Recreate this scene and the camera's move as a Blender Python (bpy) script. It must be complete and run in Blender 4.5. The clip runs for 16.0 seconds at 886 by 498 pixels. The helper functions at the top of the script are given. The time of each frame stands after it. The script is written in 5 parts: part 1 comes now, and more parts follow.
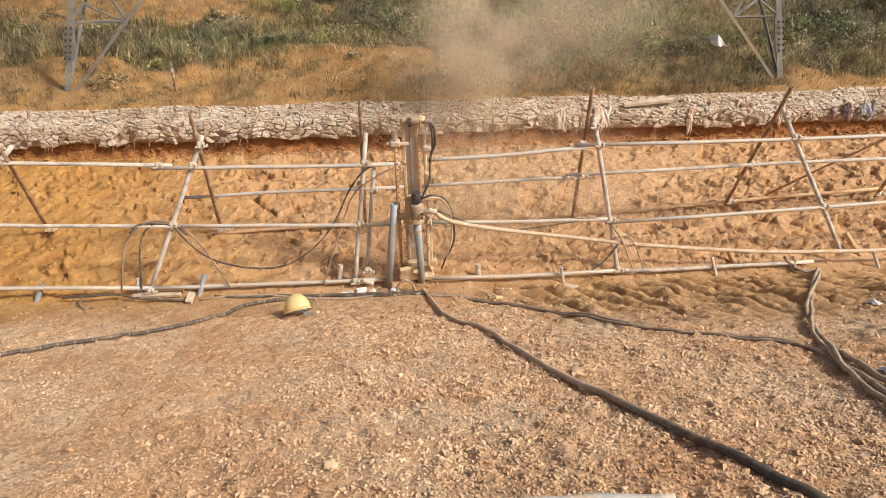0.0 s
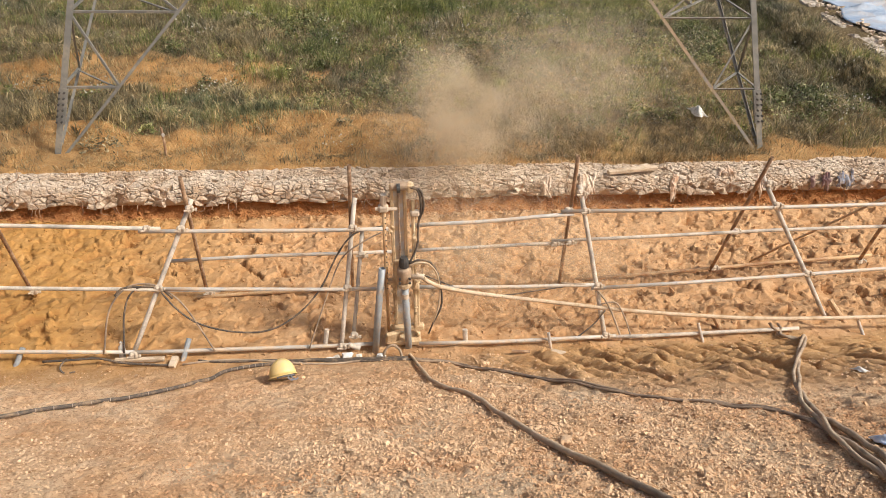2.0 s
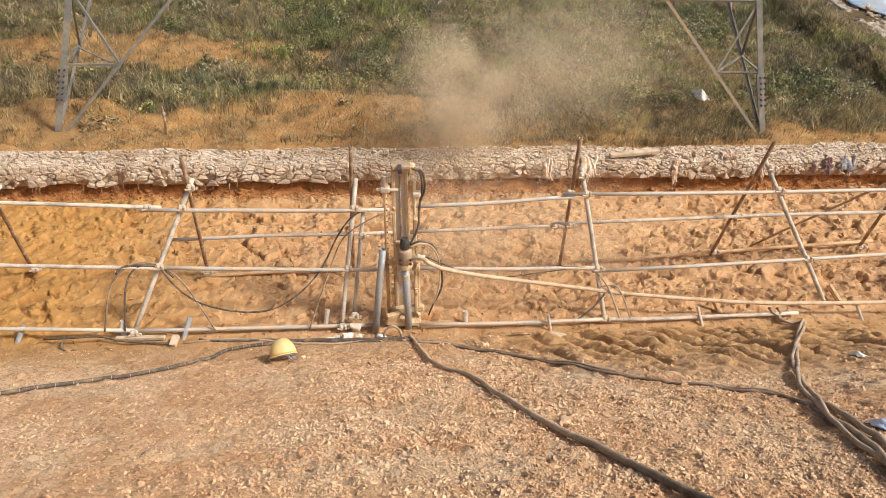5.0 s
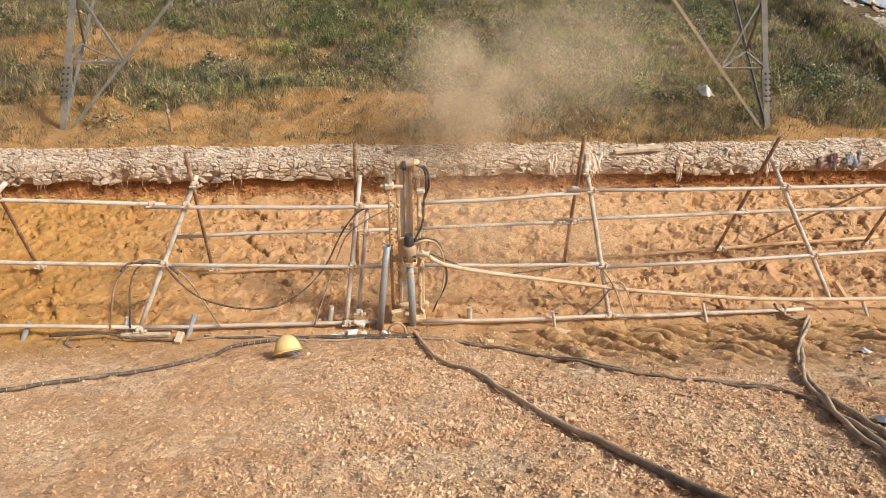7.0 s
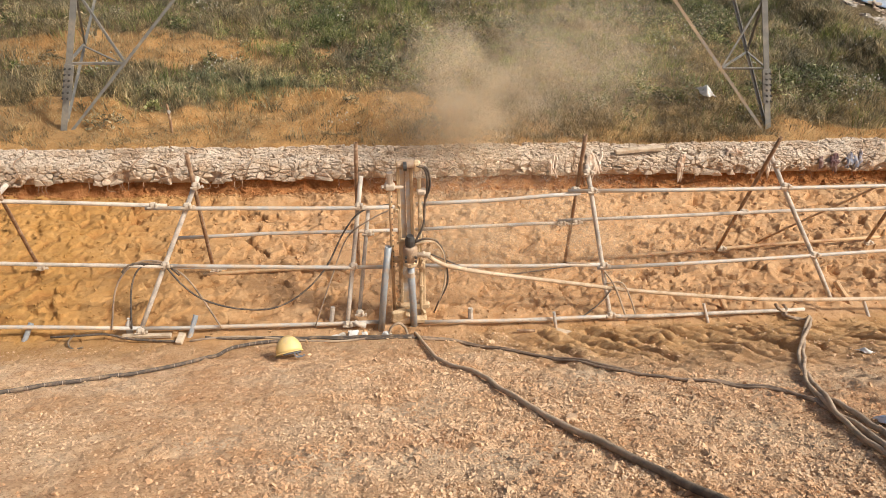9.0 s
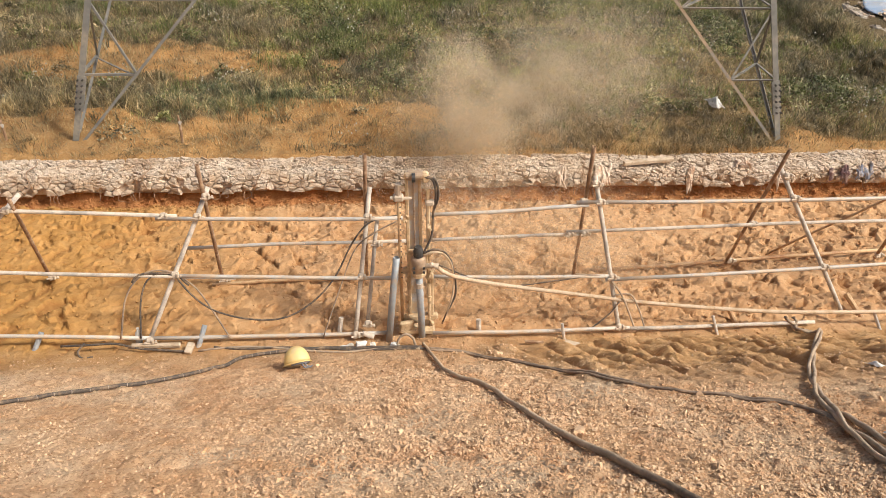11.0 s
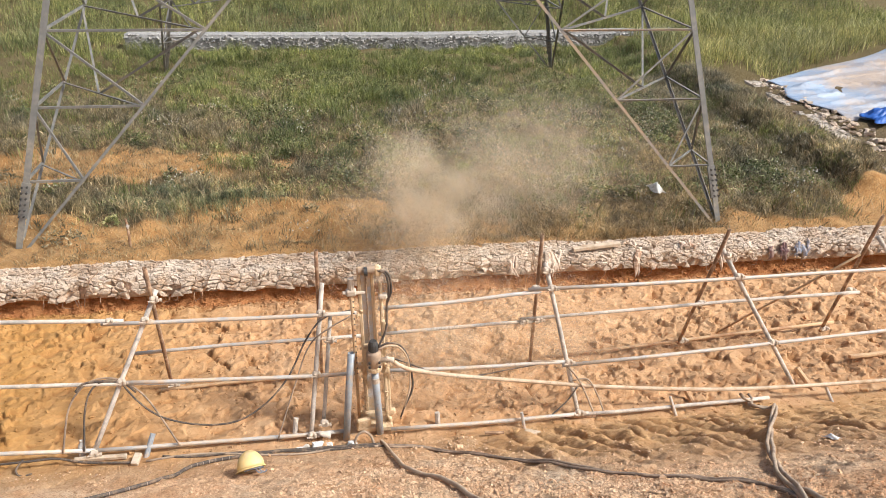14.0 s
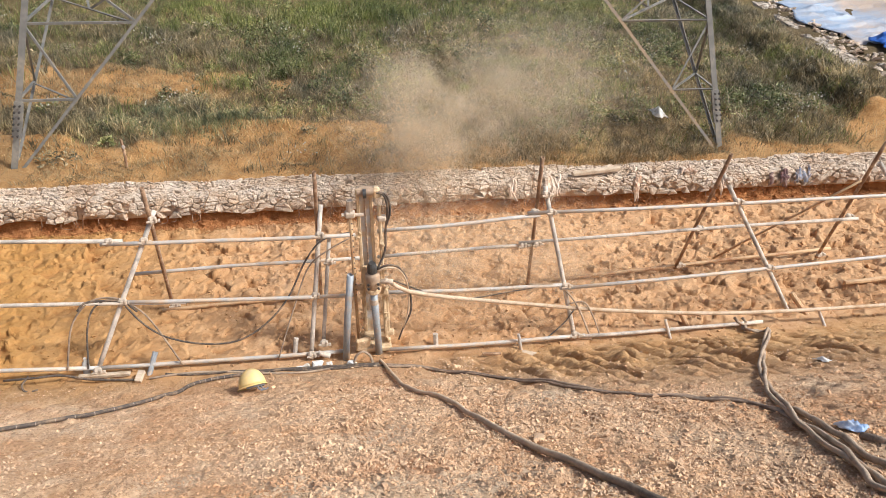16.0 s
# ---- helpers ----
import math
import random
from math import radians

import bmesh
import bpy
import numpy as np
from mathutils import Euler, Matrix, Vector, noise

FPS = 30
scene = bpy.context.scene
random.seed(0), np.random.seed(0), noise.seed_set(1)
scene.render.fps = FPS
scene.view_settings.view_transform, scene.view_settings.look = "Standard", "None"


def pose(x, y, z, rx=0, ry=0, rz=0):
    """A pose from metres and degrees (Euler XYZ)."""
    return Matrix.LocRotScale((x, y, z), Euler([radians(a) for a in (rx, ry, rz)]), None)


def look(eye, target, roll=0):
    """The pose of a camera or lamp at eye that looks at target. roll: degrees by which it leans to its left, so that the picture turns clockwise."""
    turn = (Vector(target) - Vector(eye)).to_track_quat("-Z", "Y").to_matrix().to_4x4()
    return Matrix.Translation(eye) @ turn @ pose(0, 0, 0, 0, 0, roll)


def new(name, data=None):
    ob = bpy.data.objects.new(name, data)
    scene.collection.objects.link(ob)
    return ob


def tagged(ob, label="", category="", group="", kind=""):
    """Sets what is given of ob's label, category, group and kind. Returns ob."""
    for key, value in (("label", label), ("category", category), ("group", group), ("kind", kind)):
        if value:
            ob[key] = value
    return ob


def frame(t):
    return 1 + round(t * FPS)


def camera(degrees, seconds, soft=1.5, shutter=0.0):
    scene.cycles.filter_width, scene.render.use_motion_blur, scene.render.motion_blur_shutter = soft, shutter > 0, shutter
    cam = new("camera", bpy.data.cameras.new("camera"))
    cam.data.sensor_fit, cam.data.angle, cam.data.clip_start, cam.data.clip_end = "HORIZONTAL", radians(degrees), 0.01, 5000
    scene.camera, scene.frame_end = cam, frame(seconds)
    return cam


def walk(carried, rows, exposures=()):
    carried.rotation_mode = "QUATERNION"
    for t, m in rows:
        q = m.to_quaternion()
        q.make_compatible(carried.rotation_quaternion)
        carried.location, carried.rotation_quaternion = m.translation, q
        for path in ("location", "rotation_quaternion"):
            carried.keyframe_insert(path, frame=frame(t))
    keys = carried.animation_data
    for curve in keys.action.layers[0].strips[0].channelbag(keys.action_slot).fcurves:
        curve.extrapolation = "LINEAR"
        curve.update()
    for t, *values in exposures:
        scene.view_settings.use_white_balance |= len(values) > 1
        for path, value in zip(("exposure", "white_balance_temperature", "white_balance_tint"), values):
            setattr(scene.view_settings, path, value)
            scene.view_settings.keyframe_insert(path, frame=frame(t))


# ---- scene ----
cam = camera(60.9, 16.0, soft=0.4)
PATH = [
    (0, (0.033, 0.017, 5.317), (0.192, 1.588, 4.09), 1.1),
    (0.5, (0.022, 0.011, 5.322), (0.171, 1.593, 4.107), 1.0),
    (1, (0.019, 0.016, 5.342), (0.171, 1.63, 4.17), 1.1),
    (1.5, (0.026, 0.03, 5.35), (0.196, 1.684, 4.239), 1.4),
    (2, (0.017, 0.017, 5.335), (0.219, 1.682, 4.246), 2.1),
    (2.5, (0.005, 0.018, 5.324), (0.218, 1.683, 4.237), 2.4),
    (3, (0.003, -0.001, 5.313), (0.216, 1.654, 4.211), 2.7),
    (3.5, (0.002, 0.009, 5.322), (0.212, 1.654, 4.203), 2.7),
    (4, (0.005, 0.011, 5.327), (0.212, 1.653, 4.204), 2.7),
    (6.5, (0.007, 0.014, 5.325), (0.2, 1.65, 4.191), 2.5),
    (7, (0.002, 0.012, 5.319), (0.193, 1.649, 4.184), 2.4),
    (7.5, (0.007, 0.018, 5.317), (0.197, 1.653, 4.182), 2.3),
    (8, (0.001, 0.013, 5.322), (0.193, 1.646, 4.183), 2.3),
    (10.5, (-0.001, 0.013, 5.332), (0.172, 1.661, 4.212), 2.1),
    (11, (0.006, 0.01, 5.339), (0.172, 1.664, 4.226), 2.0),
    (11.5, (-0.005, 0.008, 5.34), (0.158, 1.674, 4.245), 2.0),
    (12, (-0.01, 0.017, 5.352), (0.151, 1.703, 4.288), 2.0),
    (12.5, (-0.006, 0.009, 5.355), (0.153, 1.748, 4.381), 1.9),
    (13, (0.011, -0.01, 5.347), (0.187, 1.77, 4.453), 1.9),
    (13.5, (0.033, -0.008, 5.346), (0.275, 1.771, 4.465), 1.6),
    (14, (0.026, -0.004, 5.339), (0.318, 1.758, 4.441), 1.4),
    (14.5, (0.024, -0.005, 5.334), (0.317, 1.736, 4.394), 1.1),
    (15, (0.009, -0.015, 5.315), (0.298, 1.706, 4.338), 1.3),
    (15.5, (0.007, -0.007, 5.304), (0.292, 1.681, 4.27), 1.8),
    (16, (0.017, -0.004, 5.302), (0.304, 1.662, 4.233), 2.0),
]
walk(cam, [(t, look(eye, target, roll)) for t, eye, target, roll in PATH], [(0, -0.24, 6510, 8), (3, -0.15, 6470, 8), (8, -0.2, 6510, 8), (12, -0.14, 6510, 8), (13.5, 0.0, 6040, 8), (14.5, 0.04, 5890, 8), (16, -0.08, 5890, 8)])

# ---- light ----
SUN = Vector((0.64, -0.27, 0.72)).normalized()
world = bpy.data.worlds.new("sky")
scene.world = world
world.use_nodes = True
wn = world.node_tree
sky = wn.nodes.new("ShaderNodeTexSky")
sky.sky_type, sky.sun_disc = "NISHITA", False
sky.sun_elevation = math.asin(SUN.z)
sky.sun_rotation = math.atan2(SUN.x, SUN.y)
sky.dust_density, sky.air_density, sky.ozone_density = 6.0, 0.8, 0.4
wn.nodes["Background"].inputs[1].default_value = 0.14
wn.links.new(sky.outputs[0], wn.nodes["Background"].inputs[0])
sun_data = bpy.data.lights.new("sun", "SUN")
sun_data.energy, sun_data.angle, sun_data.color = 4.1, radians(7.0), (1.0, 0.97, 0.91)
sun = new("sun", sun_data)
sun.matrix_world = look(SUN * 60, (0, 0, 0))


# ---- materials ----
def nodes_of(name):
    m = bpy.data.materials.new(name)
    m.use_nodes = True
    return m, m.node_tree, m.node_tree.nodes["Principled BSDF"]


def link(nt, a, b):
    nt.links.new(a, b)


def noise_node(nt, scale, detail=4.0, rough=0.6, stretch=None, world_space=True):
    co = nt.nodes.new("ShaderNodeNewGeometry").outputs["Position"] if world_space else nt.nodes.new("ShaderNodeTexCoord").outputs["Object"]
    if stretch:
        mp = nt.nodes.new("ShaderNodeMapping")
        mp.inputs["Scale"].default_value = stretch
        link(nt, co, mp.inputs[0])
        co = mp.outputs[0]
    n = nt.nodes.new("ShaderNodeTexNoise")
    n.inputs["Scale"].default_value, n.inputs["Detail"].default_value, n.inputs["Roughness"].default_value = scale, detail, rough
    link(nt, co, n.inputs["Vector"])
    return n.outputs[0]


def ramp(nt, fac, stops):
    r = nt.nodes.new("ShaderNodeValToRGB")
    el = r.color_ramp.elements
    while len(el) < len(stops):
        el.new(0.5)
    for e, (p, c) in zip(el, stops):
        e.position, e.color = p, (*c, 1) if len(c) == 3 else c
    link(nt, fac, r.inputs[0])
    return r.outputs[0]


def mixed(nt, fac, a, b, mode="MIX"):
    m = nt.nodes.new("ShaderNodeMix")
    m.data_type, m.blend_type = "RGBA", mode
    for sock, v in ((m.inputs[0], fac), (m.inputs[6], a), (m.inputs[7], b)):
        if isinstance(v, (int, float)):
            sock.default_value = v
        elif isinstance(v, tuple):
            sock.default_value = (*v, 1)
        else:
            link(nt, v, sock)
    return m.outputs[2]


def maths(nt, op, a, b=0.0, clamp=False):
    m = nt.nodes.new("ShaderNodeMath")
    m.operation, m.use_clamp = op, clamp
    for sock, v in ((m.inputs[0], a), (m.inputs[1], b)):
        if isinstance(v, (int, float)):
            sock.default_value = v
        else:
            link(nt, v, sock)
    return m.outputs[0]


def bumped(nt, bsdf, height, strength, distance):
    b = nt.nodes.new("ShaderNodeBump")
    b.inputs["Strength"].default_value, b.inputs["Distance"].default_value = strength, distance
    link(nt, height, b.inputs["Height"])
    link(nt, b.outputs[0], bsdf.inputs["Normal"])


GREY = ((0.25, (0, 0, 0)), (0.75, (1, 1, 1)))


def surface(name, a, b, scale=12.0, rough=0.7, metal=0.0, bump=0.3, fine=90.0, dirt=None, dirt_amount=0.5, stretch=None, island=0.0, dist=0.01):
    """A worn surface of two tones, a second layer of dirt and fine relief."""
    m, nt, p = nodes_of(name)
    col = mixed(nt, ramp(nt, noise_node(nt, scale, 5, 0.65, stretch), GREY), a, b)
    if dirt:
        col = mixed(nt, ramp(nt, noise_node(nt, scale * 0.37, 6, 0.7), ((0.62 - dirt_amount * 0.35, (0, 0, 0)), (0.75 - dirt_amount * 0.25, (1, 1, 1)))), col, dirt)
    if island:
        g = nt.nodes.new("ShaderNodeNewGeometry").outputs["Random Per Island"]
        o = nt.nodes.new("ShaderNodeObjectInfo").outputs["Random"]
        r = maths(nt, "FRACT", maths(nt, "ADD", g, o))
        col = mixed(nt, 1.0, col, ramp(nt, r, ((0, (1 - island,) * 3), (1, (1 + island,) * 3))), "MULTIPLY")
    link(nt, col, p.inputs["Base Color"])
    p.inputs["Roughness"].default_value, p.inputs["Metallic"].default_value = rough, metal
    if bump:
        bumped(nt, p, noise_node(nt, fine, 4, 0.65), bump, dist)
    return m


def leaf_surface(name, a, b, c):
    """Blades: three tones by blade and by patch, with light coming through."""
    m, nt, p = nodes_of(name)
    r = nt.nodes.new("ShaderNodeNewGeometry").outputs["Random Per Island"]
    col = ramp(nt, r, ((0.0, a), (0.55, b), (1.0, c)))
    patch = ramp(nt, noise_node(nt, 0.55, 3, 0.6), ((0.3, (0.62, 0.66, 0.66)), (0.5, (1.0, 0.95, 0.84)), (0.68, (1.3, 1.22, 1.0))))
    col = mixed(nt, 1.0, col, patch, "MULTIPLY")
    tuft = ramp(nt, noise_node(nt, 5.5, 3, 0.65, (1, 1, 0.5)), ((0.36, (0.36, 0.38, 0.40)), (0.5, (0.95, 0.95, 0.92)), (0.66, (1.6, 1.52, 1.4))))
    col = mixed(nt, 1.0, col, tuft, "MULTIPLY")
    link(nt, col, p.inputs["Base Color"])
    p.inputs["Roughness"].default_value = 0.6
    t = nt.nodes.new("ShaderNodeBsdfTranslucent")
    link(nt, col, t.inputs[0])
    mx = nt.nodes.new("ShaderNodeMixShader")
    mx.inputs[0].default_value = 0.3
    link(nt, p.outputs[0], mx.inputs[1])
    link(nt, t.outputs[0], mx.inputs[2])
    link(nt, mx.outputs[0], nt.nodes["Material Output"].inputs[0])
    return m


def ground_surface():
    """Pale gravelly bank, orange clay bench, red cut under the stones, field soil."""
    m, nt, p = nodes_of("clay_ground")
    sep = nt.nodes.new("ShaderNodeSeparateXYZ")
    link(nt, nt.nodes.new("ShaderNodeNewGeometry").outputs["Position"], sep.inputs[0])
    wob = maths(nt, "MULTIPLY", maths(nt, "SUBTRACT", noise_node(nt, 2.2, 5, 0.65), 0.5), 0.9)
    y = maths(nt, "ADD", sep.outputs[1], wob)
    big, mid, fin = noise_node(nt, 0.8, 5, 0.6), noise_node(nt, 4.0, 6, 0.7), noise_node(nt, 38.0, 5, 0.75)
    # bank: pinkish tan with pale dusty and red patches
    bank = ramp(nt, mid, ((0.3, (0.54, 0.30, 0.15)), (0.5, (0.66, 0.41, 0.23)), (0.72, (0.73, 0.50, 0.31))))
    bank = mixed(nt, ramp(nt, big, ((0.46, (0, 0, 0)), (0.60, (0.9, 0.9, 0.9)))), bank, (0.71, 0.53, 0.355))
    bank = mixed(nt, ramp(nt, noise_node(nt, 1.1, 4, 0.6, (1, 1.3, 1)), ((0.58, (0, 0, 0)), (0.72, (0.75, 0.75, 0.75)))), bank, (0.54, 0.265, 0.125))
    bank = mixed(nt, ramp(nt, fin, ((0.38, (0.75, 0.75, 0.75)), (0.5, (0, 0, 0)))), bank, (0.31, 0.15, 0.07))
    # bench: yellow clay on one side, redder on the other
    # the left tones are also lowered to carry the dust plume's shadow
    left = ramp(nt, mid, ((0.3, (0.37, 0.19, 0.055)), (0.55, (0.46, 0.25, 0.083)), (0.75, (0.52, 0.305, 0.12))))
    right = ramp(nt, mid, ((0.3, (0.45, 0.25, 0.12)), (0.55, (0.55, 0.335, 0.175)), (0.75, (0.61, 0.40, 0.23))))
    bench = mixed(nt, ramp(nt, maths(nt, "MULTIPLY_ADD", sep.outputs[0], 0.14), ((0.0, (0, 0, 0)), (0.4, (1, 1, 1)))), left, right)
    bench = mixed(nt, ramp(nt, fin, ((0.34, (0.22, 0.22, 0.22)), (0.5, (0, 0, 0)))), bench, (0.36, 0.14, 0.035))
    pits = ramp(nt, noise_node(nt, 9.0, 3, 0.6, (0.8, 1.3, 1)), ((0.56, (0, 0, 0)), (0.62, (0.12, 0.12, 0.12))))
    bench = mixed(nt, pits, bench, (0.37, 0.19, 0.08))
    # shade in the clay's hollows, put into the colour as darker brown
    hollow_shade = nt.nodes.new("ShaderNodeAttribute")
    hollow_shade.attribute_name = "hollow_shade"
    bench = mixed(nt, maths(nt, "MULTIPLY", hollow_shade.outputs["Fac"], 0.62), bench, (0.30, 0.135, 0.045))
    cut = ramp(nt, mid, ((0.35, (0.33, 0.125, 0.042)), (0.65, (0.52, 0.245, 0.095))))
    soil = ramp(nt, mid, ((0.35, (0.42, 0.215, 0.075)), (0.6, (0.55, 0.32, 0.13)), (0.75, (0.60, 0.42, 0.24))))
    soil = mixed(nt, ramp(nt, fin, ((0.38, (0.6, 0.6, 0.6)), (0.52, (0, 0, 0)))), soil, (0.24, 0.13, 0.05))
    soil = mixed(nt, ramp(nt, big, ((0.45, (0, 0, 0)), (0.65, (0.7, 0.7, 0.7)))), soil, (0.30, 0.19, 0.09))
    dark = mixed(nt, 0.85, soil, (0.12, 0.105, 0.05))

    def step(at, width, v=y):
        return maths(nt, "DIVIDE", maths(nt, "SUBTRACT", v, at), width, True)
    shift = maths(nt, "MULTIPLY", maths(nt, "DIVIDE", maths(nt, "SUBTRACT", sep.outputs[0], 0.4), 2.2, True), 1.5)
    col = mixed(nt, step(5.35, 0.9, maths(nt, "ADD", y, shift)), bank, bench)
    foot = maths(nt, "MULTIPLY", maths(nt, "MULTIPLY", step(4.6, 0.8), step(0.9, 1.2, sep.outputs[0])), maths(nt, "MULTIPLY", maths(nt, "SUBTRACT", 1.0, step(6.05, 0.25)), 0.7))
    col = mixed(nt, foot, col, ramp(nt, mid, ((0.35, (0.50, 0.275, 0.11)), (0.65, (0.64, 0.40, 0.19)))))
    z9 = maths(nt, "ADD", sep.outputs[1], maths(nt, "MULTIPLY", wob, 0.25))
    col = mixed(nt, step(9.1, 0.06, z9), col, cut)
    col = mixed(nt, step(9.5, 0.2, z9), col, soil)
    turf = nt.nodes.new("ShaderNodeAttribute")
    turf.attribute_name = "turf"
    thatch = ramp(nt, fin, ((0.3, (0.06, 0.048, 0.026)), (0.55, (0.13, 0.10, 0.055)), (0.75, (0.24, 0.18, 0.105))))
    col = mixed(nt, ramp(nt, maths(nt, "ADD", turf.outputs["Fac"], maths(nt, "MULTIPLY", maths(nt, "SUBTRACT", mid, 0.5), 0.8)), ((0.35, (0, 0, 0)), (0.8, (0.92, 0.92, 0.92)))), col, thatch)
    col = mixed(nt, step(16.2, 1.2), col, dark)
    link(nt, col, p.inputs["Base Color"])
    p.inputs["Roughness"].default_value = 0.95
    p.inputs["Specular IOR Level"].default_value = 0.15
    crumbs = maths(nt, "ADD", maths(nt, "MULTIPLY", noise_node(nt, 17.0, 4, 0.6), 0.7), maths(nt, "ADD", maths(nt, "MULTIPLY", fin, 1.1), maths(nt, "MULTIPLY", noise_node(nt, 130.0, 3, 0.7), 0.6)))
    smear = maths(nt, "MULTIPLY", maths(nt, "MULTIPLY", step(6.0, 0.3), maths(nt, "SUBTRACT", 1.0, step(9.0, 0.2))), 0.72)
    bumped(nt, p, maths(nt, "MULTIPLY", crumbs, maths(nt, "SUBTRACT", 1.0, smear)), 0.9, 0.022)
    return m


M_GROUND = ground_surface()
M_GRAVEL = surface("gravel", (0.62, 0.395, 0.225), (0.74, 0.525, 0.34), 3, 0.97, 0, 0.6, 120, (0.54, 0.30, 0.15), 0.45, island=0.22)
M_STONE = surface("pale_stone", (0.54, 0.42, 0.31), (0.71, 0.585, 0.455), 7, 0.97, 0, 1.0, 26, (0.52, 0.37, 0.245), 0.5, island=0.12, dist=0.04)
M_WALLSTONE = surface("grey_stone", (0.22, 0.21, 0.19), (0.42, 0.40, 0.37), 5, 0.95, 0, 0.5, 40, island=0.35)
M_WALLTOP = surface("mortar_cap", (0.33, 0.31, 0.27), (0.48, 0.45, 0.40), 6, 0.95, 0, 0.5, 40, (0.3, 0.28, 0.24), 0.4)
M_SIDE = surface("grey_tan_rubble", (0.30, 0.25, 0.20), (0.50, 0.43, 0.35), 4, 0.97, 0, 0.6, 40, (0.24, 0.19, 0.13), 0.45, island=0.3)
M_MORTAR = surface("dusty_mortar", (0.56, 0.42, 0.30), (0.68, 0.54, 0.41), 9, 0.97, 0, 1.0, 35, (0.40, 0.24, 0.14), 0.35, dist=0.02)
M_PIPE = surface("dusty_steel_pipe", (0.42, 0.395, 0.365), (0.58, 0.535, 0.48), 16, 0.6, 0.1, 0.2, 160, (0.62, 0.47, 0.33), 0.55)
M_PIPE_DUST = surface("clay_splashed_pipe", (0.56, 0.46, 0.36), (0.70, 0.61, 0.51), 18, 0.85, 0.0, 0.4, 120, (0.38, 0.335, 0.285), 0.5)
M_RUST = surface("rusty_pipe", (0.21, 0.115, 0.065), (0.36, 0.22, 0.125), 22, 0.85, 0.1, 0.4, 140, (0.55, 0.38, 0.24), 0.4)
M_CLAMP = surface("clamp_steel", (0.48, 0.38, 0.28), (0.68, 0.56, 0.43), 40, 0.8, 0.05, 0.4, 200)
M_BAMBOO = surface("bamboo", (0.50, 0.31, 0.15), (0.62, 0.42, 0.24), 14, 0.7, 0, 0.3, 90, (0.40, 0.20, 0.09), 0.4)
M_TOWER = surface("galvanised_angle", (0.145, 0.14, 0.125), (0.245, 0.235, 0.21), 7, 0.65, 0.1, 0.15, 120, (0.32, 0.28, 0.22), 0.35)
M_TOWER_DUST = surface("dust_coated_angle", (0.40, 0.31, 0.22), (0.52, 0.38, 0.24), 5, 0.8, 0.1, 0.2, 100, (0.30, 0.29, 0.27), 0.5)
M_BOLT = surface("dark_bolt", (0.05, 0.05, 0.05), (0.12, 0.11, 0.10), 60, 0.6, 0.5, 0)
M_HOSE = surface("dusty_rubber_hose", (0.145, 0.105, 0.075), (0.30, 0.215, 0.15), 16, 0.9, 0, 0.4, 140, (0.42, 0.30, 0.20), 0.55)
M_HOSE_PALE = surface("dust_coated_hose", (0.36, 0.265, 0.18), (0.49, 0.37, 0.26), 14, 0.9, 0, 0.4, 140, (0.25, 0.18, 0.125), 0.4)
M_HOSE_TAN = surface("tan_air_hose", (0.56, 0.42, 0.28), (0.68, 0.53, 0.38), 12, 0.8, 0, 0.3, 120, (0.45, 0.30, 0.17), 0.4)
M_CABLE = surface("black_cable", (0.05, 0.042, 0.035), (0.12, 0.09, 0.068), 30, 0.8, 0, 0.2, 200, (0.26, 0.18, 0.115), 0.4)
M_BAND = surface("pale_tape", (0.28, 0.23, 0.19), (0.42, 0.34, 0.27), 30, 0.8, 0, 0)
M_HAT = surface("yellow_plastic", (0.80, 0.55, 0.19), (0.85, 0.62, 0.27), 20, 0.42, 0, 0.1, 150, (0.70, 0.52, 0.27), 0.4)
M_STRAP = surface("grey_webbing", (0.14, 0.15, 0.17), (0.24, 0.25, 0.27), 60, 0.8, 0, 0.3)
M_RIG = surface("clay_caked_steel", (0.60, 0.43, 0.25), (0.74, 0.57, 0.36), 14, 0.9, 0.0, 0.6, 70, (0.46, 0.30, 0.16), 0.4)
M_RIGBLUE = surface("worn_blue_grey_paint", (0.44, 0.45, 0.47), (0.60, 0.60, 0.60), 18, 0.6, 0.0, 0.3, 120, (0.60, 0.46, 0.30), 0.7)
M_ROD = surface("drill_rod_steel", (0.27, 0.29, 0.31), (0.40, 0.42, 0.43), 20, 0.5, 0.2, 0.2, 140, (0.50, 0.38, 0.26), 0.35)
M_MOTOR = surface("oily_brown_iron", (0.30, 0.20, 0.135), (0.48, 0.35, 0.235), 24, 0.6, 0.1, 0.4, 100, (0.48, 0.33, 0.2), 0.4)
M_WOOD = surface("weathered_wood", (0.50, 0.38, 0.26), (0.66, 0.54, 0.40), 10, 0.85, 0, 0.5, 60, (0.36, 0.24, 0.14), 0.4, (1, 6, 6))
M_SACK = surface("white_woven_sack", (0.62, 0.59, 0.54), (0.78, 0.76, 0.72), 12, 0.85, 0, 0.6, 60, (0.52, 0.42, 0.31), 0.4)
M_RAG = surface("pale_muddy_cloth", (0.58, 0.44, 0.32), (0.72, 0.60, 0.48), 10, 0.95, 0, 0.6, 60, (0.40, 0.22, 0.12), 0.4)
M_RAGDARK = surface("dark_striped_cloth", (0.06, 0.045, 0.05), (0.20, 0.09, 0.08), 16, 0.95, 0, 0.5, 60, (0.34, 0.24, 0.19), 0.4)
M_RAGBLUE = surface("faded_blue_cloth", (0.12, 0.15, 0.22), (0.30, 0.30, 0.33), 14, 0.95, 0, 0.5, 60, (0.50, 0.40, 0.32), 0.4)
